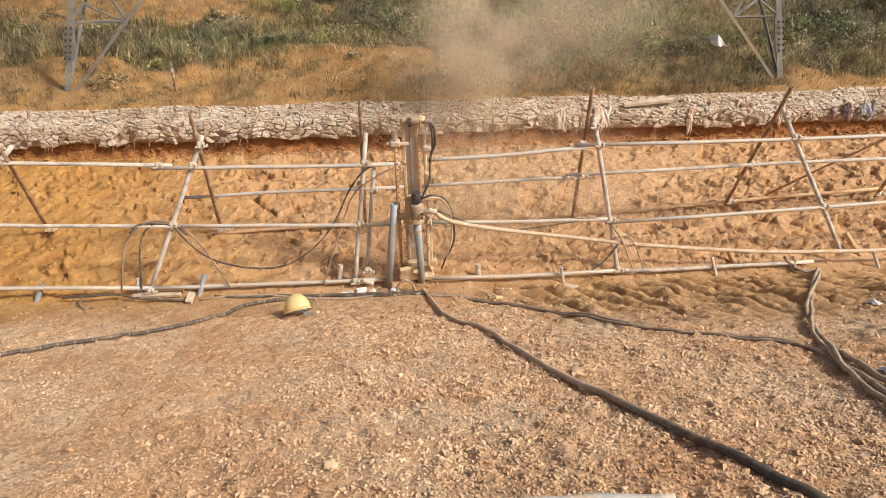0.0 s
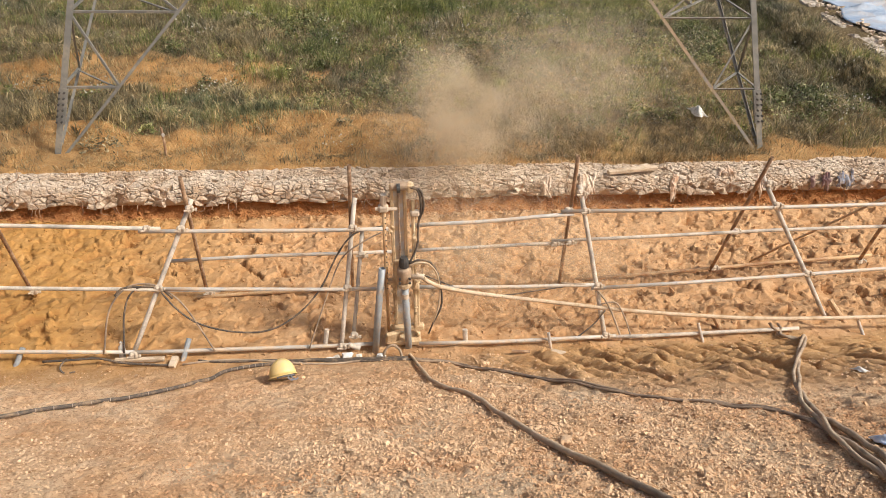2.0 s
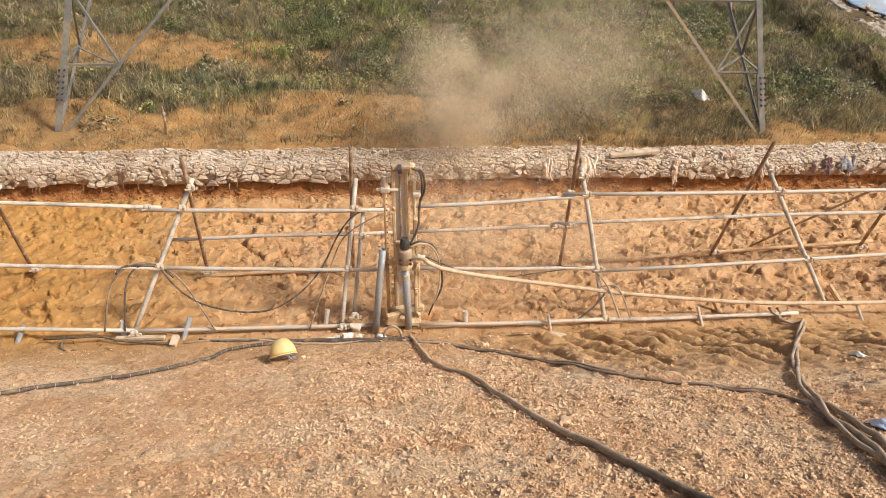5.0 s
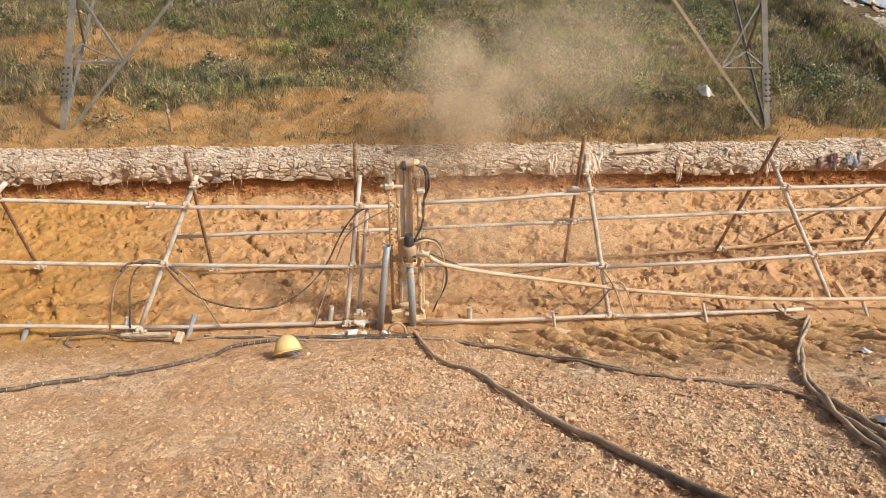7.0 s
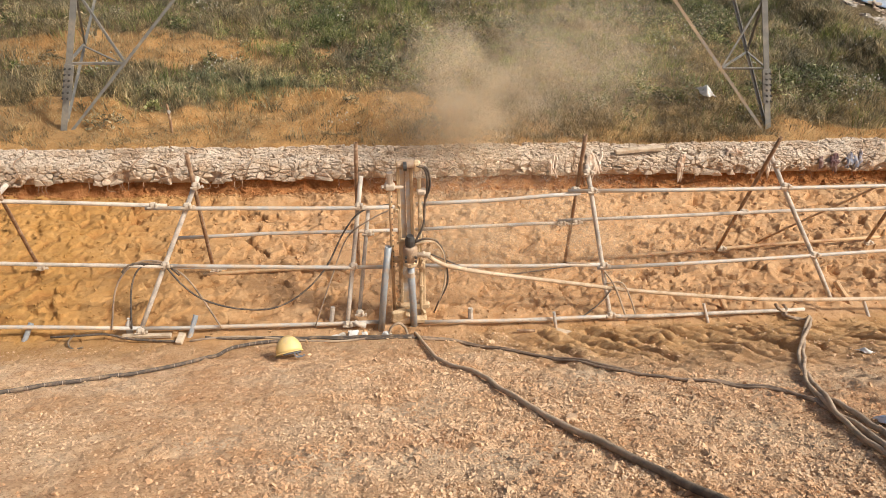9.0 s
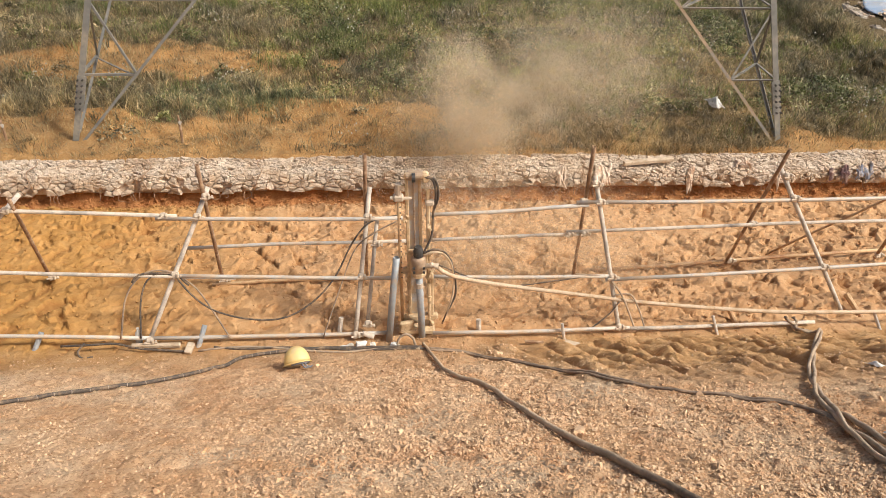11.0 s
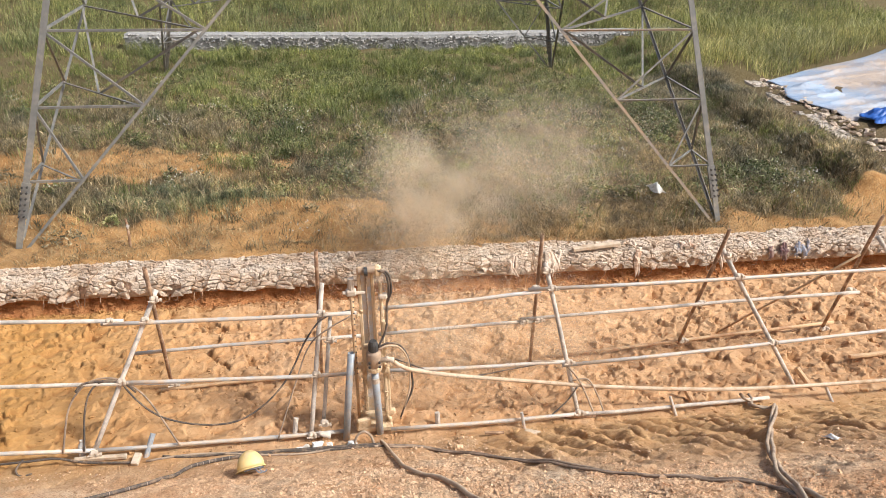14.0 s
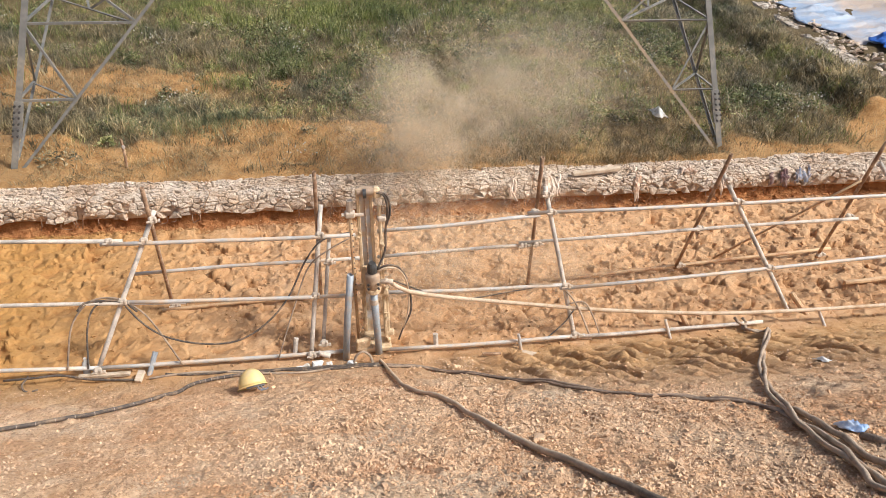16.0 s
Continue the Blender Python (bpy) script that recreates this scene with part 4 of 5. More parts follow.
x_, y_ = spots(9500, -16, 20, 22.8, 33, 17, lambda x, y: np.where((x > -6.0) & (x < 12.0) & (y < 24.1), 0.0, 0.45 + 0.5 * smooth01(vn(x, y, 1.2, 104), 0.3, 0.6)))
grass("tall_grass", x_, y_, 0.3 + 0.55 * vn(x_, y_, 1.3, 89), 9, 0.007, 0.14, 0.7, M_REED, "tall light green grass behind the stone wall", 18)
x_, y_ = spots(4200, 7.2, 9.95, 11.3, 19, 19, lambda x, y: smooth01(x, 6.8, 9.5) * np.where(x > 9.55 + 0.06 * (y - 11), 0.35, 1.0))
grass("bank_grass", x_, y_, 0.10 + 0.26 * vn(x_, y_, 0.5, 90), 10, 0.007, 0.08, 0.9, M_SEDGE, "long drooping grass beside the side wall", 20)
x_, y_ = spots(4300, 9.8, 22, 17.3, 26, 21, lambda x, y: np.where(y > 17.5 + 0.42 * np.clip(x - 10.9, 0, 9), 0.85, 0.0) * np.where((x < 11.2) & (y < 18.6), 0.0, 1.0))
grass("terrace_grass", x_, y_, 0.25 + 0.45 * vn(x_, y_, 1.1, 91), 8, 0.007, 0.12, 0.7, M_TERRACE, "light green grass behind the tarpaulin", 22)
x_, y_ = spots(24000, -9, 9.8, 9.75, 14.8, 25, lambda x, y: np.where((x > 8.6) & (y < 11.4), 0.02, 0.2 + 0.6 * bare(x, y) * smooth01(vn(x, y, 0.7, 95), 0.3, 0.62)))
grass("short_dry_grass", x_, y_, 0.04 + 0.09 * vn(x_, y_, 0.5, 96), 6, 0.0035, 0.05, 1.6, M_DRY, "short dead grass lying on the bare soil", 26)
x_, y_ = spots(420, -9, 9.6, 10.2, 19, 27, lambda x, y: (1 - 0.7 * bare(x, y)) * smooth01(vn(x, y, 1.1, 97), 0.4, 0.65))
grass("pale_weeds", x_, y_, 0.14 + 0.2 * vn(x_, y_, 0.7, 98), 26, 0.009, 0.07, 1.0, M_SEDGE, "pale leafy weeds standing in the grass", 28, "weeds")


# low leafy weeds: domes of small leaves between the grasses
def leafy(name, xs, ys, sizes, leaves, material, label, seed):
    rs = np.random.RandomState(seed)
    n = len(xs) * leaves
    r = np.repeat(sizes, leaves)
    d = rs.normal(0, 1, (n, 3))
    d /= np.linalg.norm(d, axis=1)[:, None]
    d[:, 2] = np.abs(d[:, 2])
    k = rs.uniform(0.35, 1.0, n) ** 0.6 * r * (0.7 + 0.6 * vn(d[:, 0] * 2 + np.repeat(xs, leaves), d[:, 1] * 2, 0.6, seed))
    cx, cy = np.repeat(xs, leaves) + d[:, 0] * k, np.repeat(ys, leaves) + d[:, 1] * k
    cz = ground_height(cx, cy) + d[:, 2] * k * 0.9 + 0.01
    u = rs.normal(0, 1, (n, 3)) * (1, 1, 0.6) + d * 0.8
    u /= np.linalg.norm(u, axis=1)[:, None]
    w = np.cross(u, rs.normal(0, 1, (n, 3)))
    w /= np.linalg.norm(w, axis=1)[:, None] + 1e-6
    s = rs.uniform(0.018, 0.042, n)[:, None]
    c = np.stack([cx, cy, cz], -1)
    P = np.stack([c - u * s, c + w * s * 0.4, c + u * s, c - w * s * 0.4], 1).reshape(-1, 3)
    b = (np.arange(n) * 4)[:, None]
    return tagged(bulk(name, P, np.concatenate([b + [0, 1, 2], b + [0, 2, 3]], 0), material), label, "weeds", kind="stuff")


x_, y_ = spots(1250, -10, 9.6, 10.3, 20, 61, lambda x, y: (1 - bare(x, y)) * smooth01(vn(x, y, 1.3, 100), 0.38, 0.6) * (0.25 + 0.75 * smooth01(x + 0.3 * (y - 14), -2.5, 0.5)))
leafy("leafy_weeds", x_, y_, 0.10 + 0.26 * vn(x_, y_, 0.6, 101), 110, M_LEAF, "low leafy dark green weeds growing in the field", 62)
x_, y_ = spots(520, -10, 9.6, 10.2, 17, 63, lambda x, y: (1 - 0.85 * bare(x, y)) * smooth01(vn(x, y, 0.9, 102), 0.42, 0.62))
leafy("pale_leafy_weeds", x_, y_, 0.08 + 0.20 * vn(x_, y_, 0.6, 103), 90, M_SEDGE, "pale dusty leafy weeds growing in the field", 64)
x_, y_ = spots(900, -15, 19, 24.2, 31, 67, lambda x, y: smooth01(vn(x, y, 1.6, 105), 0.4, 0.6))
leafy("bushy_weeds", x_, y_, 0.25 + 0.45 * vn(x_, y_, 1.1, 106), 110, M_LEAF, "bushy green weeds behind the stone wall", 68)
# red clods crumbled below the edging
rs = np.random.RandomState(65)
x_, y_ = rs.uniform(-5.5, 8.5, 4200), rs.uniform(9.07, 9.32, 4200)
tagged(scatter("cut_clods", x_, y_, np.clip(np.exp(rs.normal(math.log(0.016), 0.45, 4200)), 0.007, 0.045), M_GROUND, 66, 9), "crumbled red clay clods on the cut below the stones", "soil", kind="stuff")
# pale seed heads among the grass
x_, y_ = spots(130, -8.5, 9.5, 10.6, 19, 23, lambda x, y: (1 - bare(x, y)) * smooth01(vn(x, y, 0.9, 92), 0.45, 0.7))
rs = np.random.RandomState(24)
x_, y_ = np.concatenate([x_, [-2.7, -2.5, -2.3, -0.5, -0.35, 8.2, 8.35, 8.3, 8.45, 3.9, 4.1]]), np.concatenate([y_, [11.9, 12.0, 12.05, 9.95, 10.05, 11.7, 11.4, 11.2, 11.1, 12.6, 12.9]])
hx, hy = np.repeat(x_, 7) + rs.normal(0, 0.12, len(x_) * 7), np.repeat(y_, 7) + rs.normal(0, 0.12, len(x_) * 7)
tetra = np.array(((1, 0, -0.6), (-0.5, 0.87, -0.6), (-0.5, -0.87, -0.6), (0, 0, 1.0)))
top = ground_height(hx, hy) + rs.uniform(0.18, 0.36, len(hx))
V = (tetra[None] * rs.uniform(0.009, 0.02, len(hx))[:, None, None] + np.stack([hx, hy, top], -1)[:, None]).reshape(-1, 3)
F = (np.array(((0, 1, 3), (1, 2, 3), (2, 0, 3), (0, 2, 1)))[None] + (np.arange(len(hx)) * 4)[:, None, None]).reshape(-1, 3)
tagged(bulk("seed_heads", V, F, M_STALK), "small white seed heads standing among the grass", "flower", kind="stuff")


# ---- pipe fence on the bench edge ----
FENCE_Y, FENCE_LEAN = 6.24, 0.62 / 1.33


def on_front(x, z, out=0.0):
    """A point of the leaning front of the fence."""
    return Vector((x, FENCE_Y + z * FENCE_LEAN - out, z))


fence = thing("pipe_fence", (1.0, 6.5, 0.0), "dusty steel pipe fence with leaning posts and back props", "fence")


def pipe(name, a, b, r, material, label="", sag=0.0, bend=0.0):
    a, b = Vector(a), Vector(b)
    pts = [a.lerp(b, t) + Vector((0, bend * math.sin(3 * t), -sag * math.sin(math.pi * t) + 0.004 * math.sin(9 * t + a.x))) for t in (0, 0.2, 0.4, 0.6, 0.8, 1)]
    return part(name, Geo().tube(pts, r, 10), material, fence, label, True)


def clamp_at(p, turn=0.0):
    """A scaffold clamp: two jaws, a hinge block and a bolt."""
    m = Matrix.Translation(p) @ pose(0, 0, 0, 0, 0, turn)
    g = Geo()
    g.box(m @ pose(0, -0.012, 0), 0.075, 0.07, 0.075, 0.018)
    g.box(m @ pose(0.03, -0.035, 0.012), 0.03, 0.05, 0.055, 0.008)
    g.tube([m @ Vector((-0.055, -0.04, 0.0)), m @ Vector((0.062, -0.04, 0.0))], 0.011, 6, False)
    g.tube([m @ Vector((0.055, -0.04, 0.0)), m @ Vector((0.075, -0.04, 0.0))], 0.019, 6, False)
    part("clamp", g, M_CLAMP, fence)


R = 0.0245
POSTS = {"L": ((-5.05, 0.03), (-3.60, 1.46)), "A": ((-2.44, 0.02), (-1.74, 1.50)), "B": ((-0.28, 0.03), (-0.09, 1.48)), "C": ((2.62, 0.0), (2.31, 1.56)), "D": ((5.20, 0.12), (4.37, 1.60)), "E": ((7.4, 0.12), (6.30, 1.65))}
for n, ((xa, za), (xb, zb)) in POSTS.items():
    pipe("post", on_front(xa, za), on_front(xb, zb), 0.025, M_PIPE_DUST, "clay-splashed leaning front post")
PROPS = {"L": ((-3.85, 7.50, 0.0), (-3.62, 6.74, 1.52)), "A": ((-1.84, 7.33, 0.02), (-1.77, 6.77, 1.84)), "B": ((-0.16, 7.36, 0.0), (-0.13, 6.75, 1.95)), "C": ((2.35, 7.33, 0.0), (2.19, 6.78, 2.0)), "D": ((4.33, 7.47, 0.02), (4.28, 6.78, 1.94)), "E": ((6.31, 7.48, 0.04), (6.07, 6.76, 2.03))}
for n, (a, b) in PROPS.items():
    pipe("prop", a, b, 0.021, M_RUST, "rusty brown back prop")
# rails on the front: ends as (x, height)
RAILS = [
    ("ground_rail", (-6.2, 0.27), (-2.40, 0.085), M_PIPE, 0.02), ("ground_rail", (-2.48, 0.075), (0.12, 0.06), M_PIPE, 0.0),
    ("ground_rail", (0.55, 0.07), (2.72, 0.065), M_PIPE, 0.05), ("ground_rail", (2.55, 0.06), (4.85, 0.07), M_PIPE_DUST, 0.05),
    ("middle_rail", (-6.2, 0.88), (-1.50, 0.655), M_PIPE_DUST, 0.035), ("middle_rail", (-2.15, 0.705), (0.20, 0.63), M_PIPE, 0.055),
    ("middle_rail", (0.48, 0.625), (2.55, 0.585), M_PIPE, 0.035), ("middle_rail", (2.44, 0.56), (7.9, 0.73), M_PIPE, 0.055),
    ("top_rail", (-6.2, 1.46), (-2.06, 1.25), M_PIPE_DUST, 0.035), ("top_rail", (-2.27, 1.245), (0.25, 1.205), M_PIPE, 0.055),
    ("top_rail", (0.48, 1.22), (2.24, 1.295), M_PIPE, 0.035), ("top_rail", (2.10, 1.325), (7.9, 1.33), M_PIPE, 0.055)]
for n, a, b, mat, out in RAILS:
    pipe(n, on_front(*a, out), on_front(*b, out), R - 0.003, mat, "grey steel rail" if mat is M_PIPE else "clay-splashed rail", 0.012)
# rails on the props
for n, a, b, mat in (("back_rail", (-2.13, 7.18, 0.60), (0.30, 7.14, 0.66), M_PIPE), ("back_rail", (0.50, 7.14, 0.66), (2.28, 7.10, 0.73), M_PIPE),
                     ("back_rail", (2.12, 7.09, 0.77), (6.35, 7.08, 0.86), M_PIPE_DUST)):
    pipe(n, a, b, R - 0.004, mat, "thin grey rail on the props", -0.012)
for a, b in (((-1.95, 7.26, 0.03), (-0.30, 7.34, 0.04)), ((2.55, 7.33, 0.05), (6.6, 7.64, 0.06))):
    pipe("foot_rail", a, b, 0.022, M_BAMBOO, "brown bamboo pole at the props' feet")
pipe("diagonal_pole", (4.92, 7.62, 0.03), (6.08, 6.93, 1.46), 0.014, M_BAMBOO, "thin pale bamboo diagonal pole")
for n, z in (("A", 0.70), ("A", 1.245), ("B", 0.64), ("B", 1.215), ("C", 0.58), ("C", 1.32), ("D", 0.63), ("D", 1.33), ("A", 0.07), ("B", 0.07), ("C", 0.07), ("E", 1.33), ("E", 0.7), ("L", 0.73), ("L", 1.33)):
    (xa, za), (xb, zb) = POSTS[n]
    t = (z - za) / (zb - za)
    clamp_at(on_front(xa + (xb - xa) * t, z, 0.03), 10)
for p in ((-1.76, 6.86, 1.44), (2.30, 6.90, 1.50), (4.42, 6.93, 1.55), (-2.2, 6.80, 1.25), (2.18, 6.86, 1.31), (-3.8, 7.44, 0.07), (-1.83, 7.32, 0.06), (4.36, 7.46, 0.07), (4.31, 7.12, 0.82), (2.32, 7.10, 0.75), (6.25, 7.14, 0.86), (6.31, 7.46, 0.1), (2.15, 7.1, 0.74)):
    clamp_at(Vector(p), 15)
# the doubled post beside the drill, with an open end low down
pipe("post", (-0.02, 6.80, 1.18), (-0.15, 6.32, 0.10), 0.022, M_PIPE_DUST, "clay-splashed second post")
clamp_at(Vector((-0.04, 6.70, 0.93)), 0)
clamp_at(Vector((-0.14, 6.30, 0.17)), 0)
pipe("stub", (-0.20, 6.22, 0.10), (-0.08, 6.20, 0.06), 0.028, M_PIPE_DUST, "short open pipe end")
pipe("stub", (2.45, 6.24, 0.03), (2.80, 6.22, 0.025), 0.022, M_RUST, "short rusty pipe end")


def peg(a, b, r, material, label):
    g = Geo().tube([a, Vector(a).lerp(Vector(b), 0.5), b], r, 8, False)
    single("ground_peg", g, material, label, "peg", a, "pegs holding the ground rail")


peg((-3.60, 6.22, -0.03), (-3.52, 6.34, 0.14), 0.027, M_ROD, "short blue grey pipe peg holding the ground rail")
peg((-1.93, 6.20, -0.03), (-1.86, 6.36, 0.16), 0.028, M_ROD, "short blue grey pipe peg holding the ground rail")
peg((-0.46, 6.36, -0.05), (-0.43, 6.42, 0.16), 0.026, M_PIPE_DUST, "short clay-splashed peg behind the ground rail")
peg((1.07, 6.32, -0.05), (1.06, 6.36, 0.13), 0.028, M_PIPE_DUST, "short clay-splashed peg behind the ground rail")
peg((1.99, 6.14, -0.05), (1.95, 6.20, 0.17), 0.017, M_PIPE, "thin steel peg in front of the ground rail")
peg((3.72, 6.12, -0.05), (3.66, 6.26, 0.17), 0.017, M_PIPE, "thin steel peg in front of the ground rail")
peg((5.62, 6.10, -0.05), (5.53, 6.26, 0.18), 0.018, M_PIPE, "thin steel peg in front of the ground rail")
peg((4.02, 6.32, -0.05), (3.93, 6.48, 0.12), 0.028, M_BAMBOO, "short bamboo peg behind the ground rail")
peg((5.55, 6.38, -0.05), (5.40, 6.60, 0.16), 0.034, M_BAMBOO, "short bamboo peg behind the ground rail")
single("base_board", Geo().box(look((-2.35, 6.20, 0.035), (-1.0, 6.18, 0.04)), 0.05, 0.035, 0.5), M_WOOD, "short pale board lying under the fence foot", "board", (-2.35, 6.2, 0.0))
single("wooden_block", Geo().box(look((-1.99, 6.12, 0.05), (-1.93, 6.4, 0.12)), 0.07, 0.045, 0.13), M_WOOD, "short pale wooden block leaning on the pipe peg", "block", (-1.99, 6.12, 0.0))
single("wooden_stick", Geo().tube([(6.3, 6.86, 0.06), (6.6, 6.88, 0.05), (7.1, 6.92, 0.06)], 0.03, 8, False), M_BAMBOO, "brown pole lying on the trodden clay", "pole", (6.6, 6.88, 0.03))


def bottle(x, y):
    b = at_ground(x, y, 0.0)
    prof = [(0.0, 0.032), (0.01, 0.035), (0.10, 0.036), (0.14, 0.032), (0.165, 0.016), (0.18, 0.013)]
    root = thing("plastic_bottle", tuple(b), "cloudy clear plastic bottle standing by the fence foot", "bottle")
    pts = [b + Vector((0.1 * z, 0, z)) for z, r in prof]
    part("body", Geo().tube(pts, [r for z, r in prof], 10, False), M_CLEAR, root, smooth=True)
    part("cap", Geo().tube([pts[-1], pts[-1] + Vector((0.002, 0, 0.02))], 0.016, 8, False), M_SACK, root)


bottle(-2.55, 6.30)
rng = random.Random(31)
for x, y, s in ((-0.22, 6.12, 0.085), (-0.10, 6.14, 0.05), (0.14, 6.10, 0.055), (-0.40, 6.10, 0.045), (-0.33, 6.13, 0.05)):
    single("white_stone", Geo().rock(Matrix.Translation(at_ground(x, y, s * 0.25)), s, s * 0.6, s * 0.55, rng, 18), M_SACK, "white lime-dusted stone beside the drill foot", "stone", tuple(at_ground(x, y)), "white stones by the drill")
for x, y, s in ((1.28, 3.35, 0.05), (0.98, 2.60, 0.03), (-0.25, 2.2, 0.04), (-0.32, 1.72, 0.028), (-0.26, 1.66, 0.024), (0.35, 1.75, 0.022), (2.1, 3.0, 0.03), (1.7, 2.1, 0.025), (-1.2, 2.7, 0.028)):
    single("clod", Geo().rock(Matrix.Translation(at_ground(x, y, s * 0.2)), s, s * 0.8, s * 0.5, rng, 16), M_GRAVEL, "pale dusty clod lying on the bank", "clod", tuple(at_ground(x, y)), "clods on the bank")
single("wood_scrap", Geo().box(look(tuple(at_ground(1.62, 6.02, 0.03)), (2.4, 6.0, 0.03)), 0.03, 0.02, 0.20), M_RUST, "dark splintered wood scrap on the clay", "wood scrap", tuple(at_ground(1.62, 6.02)))
single("wood_scrap", Geo().box(look(tuple(at_ground(2.02, 5.98, 0.035)), (2.5, 5.8, 0.03)), 0.12, 0.02, 0.16), M_WOOD, "pale broken board scrap on the clay", "wood scrap", tuple(at_ground(2.02, 5.98)))


# ---- drill rig ----
def drill_rig():
    root = thing("drill_rig", (0.4, 6.3, 0.0), "clay-caked upright rock drill with a blue grey feed mast", "drill rig")
    lo, hi = Vector((0.42, 6.36, 0.0)), Vector((0.36, 6.36, 1.95))
    way = (hi - lo).normalized()

    def at(z, dx=0.0, dy=0.0):
        return lo + way * z + Vector((dx, dy, 0))
    upright = Matrix.Translation(lo) @ pose(0, 0, 0, 0, -1.76, 0)

    def block(z, dx, dy, sx, sy, sz, c=None, g=None):
        return (g or Geo()).box(upright @ pose(dx, dy, z), sx, sy, sz, c)
    mast = part("mast", block(0.98, -0.03, 0.06, 0.115, 0.05, 1.9, 0.008), M_RIGBLUE, root, "worn blue grey feed mast")
    for dx in (-0.095, 0.032):
        part("mast_flange", block(0.98, dx, 0.035, 0.034, 0.03, 1.9, 0.006), M_RIG, mast, "clay-caked flange")
    part("guide_rail", block(0.95, 0.108, 0.0, 0.036, 0.04, 1.62, 0.01), M_RIG, root, "clay-caked guide rail")
    chain = Geo()
    for k in range(58):
        block(0.88 + k * 0.018, -0.028, 0.024, 0.016 if k % 2 else 0.010, 0.02, 0.016, 0.003, chain)
    part("feed_chain", chain, M_MOTOR, root, "oily brown feed chain")
    g = block(1.92, -0.02, 0.0, 0.13, 0.10, 0.07, 0.012)
    g.tube([upright @ Vector((-0.10, -0.03, 1.93)), upright @ Vector((0.06, -0.03, 1.93))], 0.04, 12, False)
    head = part("crown_block", g, M_MOTOR, root, "dark greasy crown block")
    part("sprocket", Geo().tube([upright @ Vector((-0.045, -0.065, 1.93)), upright @ Vector((-0.012, -0.065, 1.93))], 0.045, 12, False), M_BOLT, head)
    part("crown_guard", block(1.90, 0.085, 0.0, 0.07, 0.08, 0.11, 0.02), M_RIG, root, "clay-caked guard")
    # rotary head
    g = Geo().tube([at(0.86, 0.0, -0.09), at(0.88, 0.0, -0.09), at(1.02, 0.0, -0.09), at(1.04, 0.0, -0.09)], [0.06, 0.074, 0.074, 0.06], 14, False)
    rot = part("rotary_head", g, M_MOTOR, root, "brown iron rotary head", True)
    part("motor", Geo().tube([at(1.05, 0.0, -0.09), at(1.12, 0.0, -0.09), at(1.16, 0.0, -0.09)], [0.05, 0.05, 0.035], 12, False), M_BOLT, rot, "black hydraulic motor")
    part("collar", Geo().tube([at(0.80, 0.0, -0.09), at(0.82, 0.0, -0.09), at(0.855, 0.0, -0.09), at(0.875, 0.0, -0.09)], [0.055, 0.075, 0.075, 0.055], 14, False), M_RIG, rot)
    part("carriage", block(0.96, 0.0, -0.02, 0.2, 0.06, 0.24, 0.012), M_RIG, rot, "clay-caked carriage")
    for k in range(4):
        p = at(0.90 + 0.05 * (k // 2), -0.05 + 0.1 * (k % 2), -0.16)
        part("bolt", Geo().tube([p, p + Vector((0, -0.02, 0))], 0.013, 6, False), M_BOLT, rot)
    g = Geo().tube([at(0.93, 0.06, -0.10), at(0.935, 0.15, -0.10), at(0.93, 0.20, -0.11)], [0.03, 0.024, 0.03], 10, False)
    g.tube([at(0.905, 0.13, -0.10), at(0.965, 0.13, -0.10)], 0.02, 8, False)
    part("air_swivel", g, M_CLAMP, rot, "dusty air swivel coupling", True)
    part("drill_rod", Geo().tube([at(-0.12, 0.02, -0.10), at(0.3, 0.015, -0.10), at(0.82, 0.0, -0.09)], 0.038, 14), M_ROD, root, "blue grey steel drill rod", True)
    part("rod_joint", Geo().tube([at(0.66, 0.003, -0.092), at(0.72, 0.002, -0.092)], 0.042, 14, False), M_CLAMP, root, "muddy rod joint")
    # spare rod and jack beside the mast
    part("spare_rod", Geo().tube([(0.08, 6.20, -0.05), (0.12, 6.26, 0.5), (0.17, 6.32, 1.0)], 0.036, 12), M_ROD, root, "grey steel rod leaning on the rig", True)
    jack = part("jack_bar", Geo().tube([(0.235, 6.34, 0.0), (0.21, 6.34, 0.9), (0.19, 6.34, 1.80)], 0.018, 10), M_BAMBOO, root, "rusty perforated jack bar", True)
    for k in range(14):
        p = Vector((0.228 - 0.0215 * (0.15 + k * 0.06) / 0.9, 6.317, 0.75 + k * 0.065))
        part("hole", Geo().tube([p, p + Vector((0, -0.004, 0))], 0.008, 6, False), M_BOLT, jack)
    g = Geo().box(pose(0.19, 6.34, 1.69), 0.10, 0.08, 0.07, 0.015)
    g.tube([(0.11, 6.33, 1.69), (0.32, 6.35, 1.67)], 0.018, 8, False)
    g.tube([(0.19, 6.34, 1.72), (0.19, 6.34, 1.84)], 0.032, 10, False)
    part("jack_clamp", g, M_CLAMP, root, "dusty steel jack clamp")
    part("guide_clamp", Geo().box(upright @ pose(0.125, -0.01, 1.62), 0.09, 0.07, 0.06, 0.015), M_CLAMP, root, "dusty steel clamp")
    # back stay, lower clay-caked frame, foot
    part("lower_frame", block(0.42, -0.10, 0.06, 0.04, 0.06, 0.80, 0.012), M_RIG, root, "clay-caked frame")
    part("lower_frame", block(0.36, 0.13, 0.02, 0.055, 0.05, 0.78, 0.012), M_RIG, root, "clay-caked frame")
    part("cross_bar", block(0.80, -0.10, 0.02, 0.30, 0.06, 0.06, 0.012), M_RIG, root, "clay-caked cross bar")
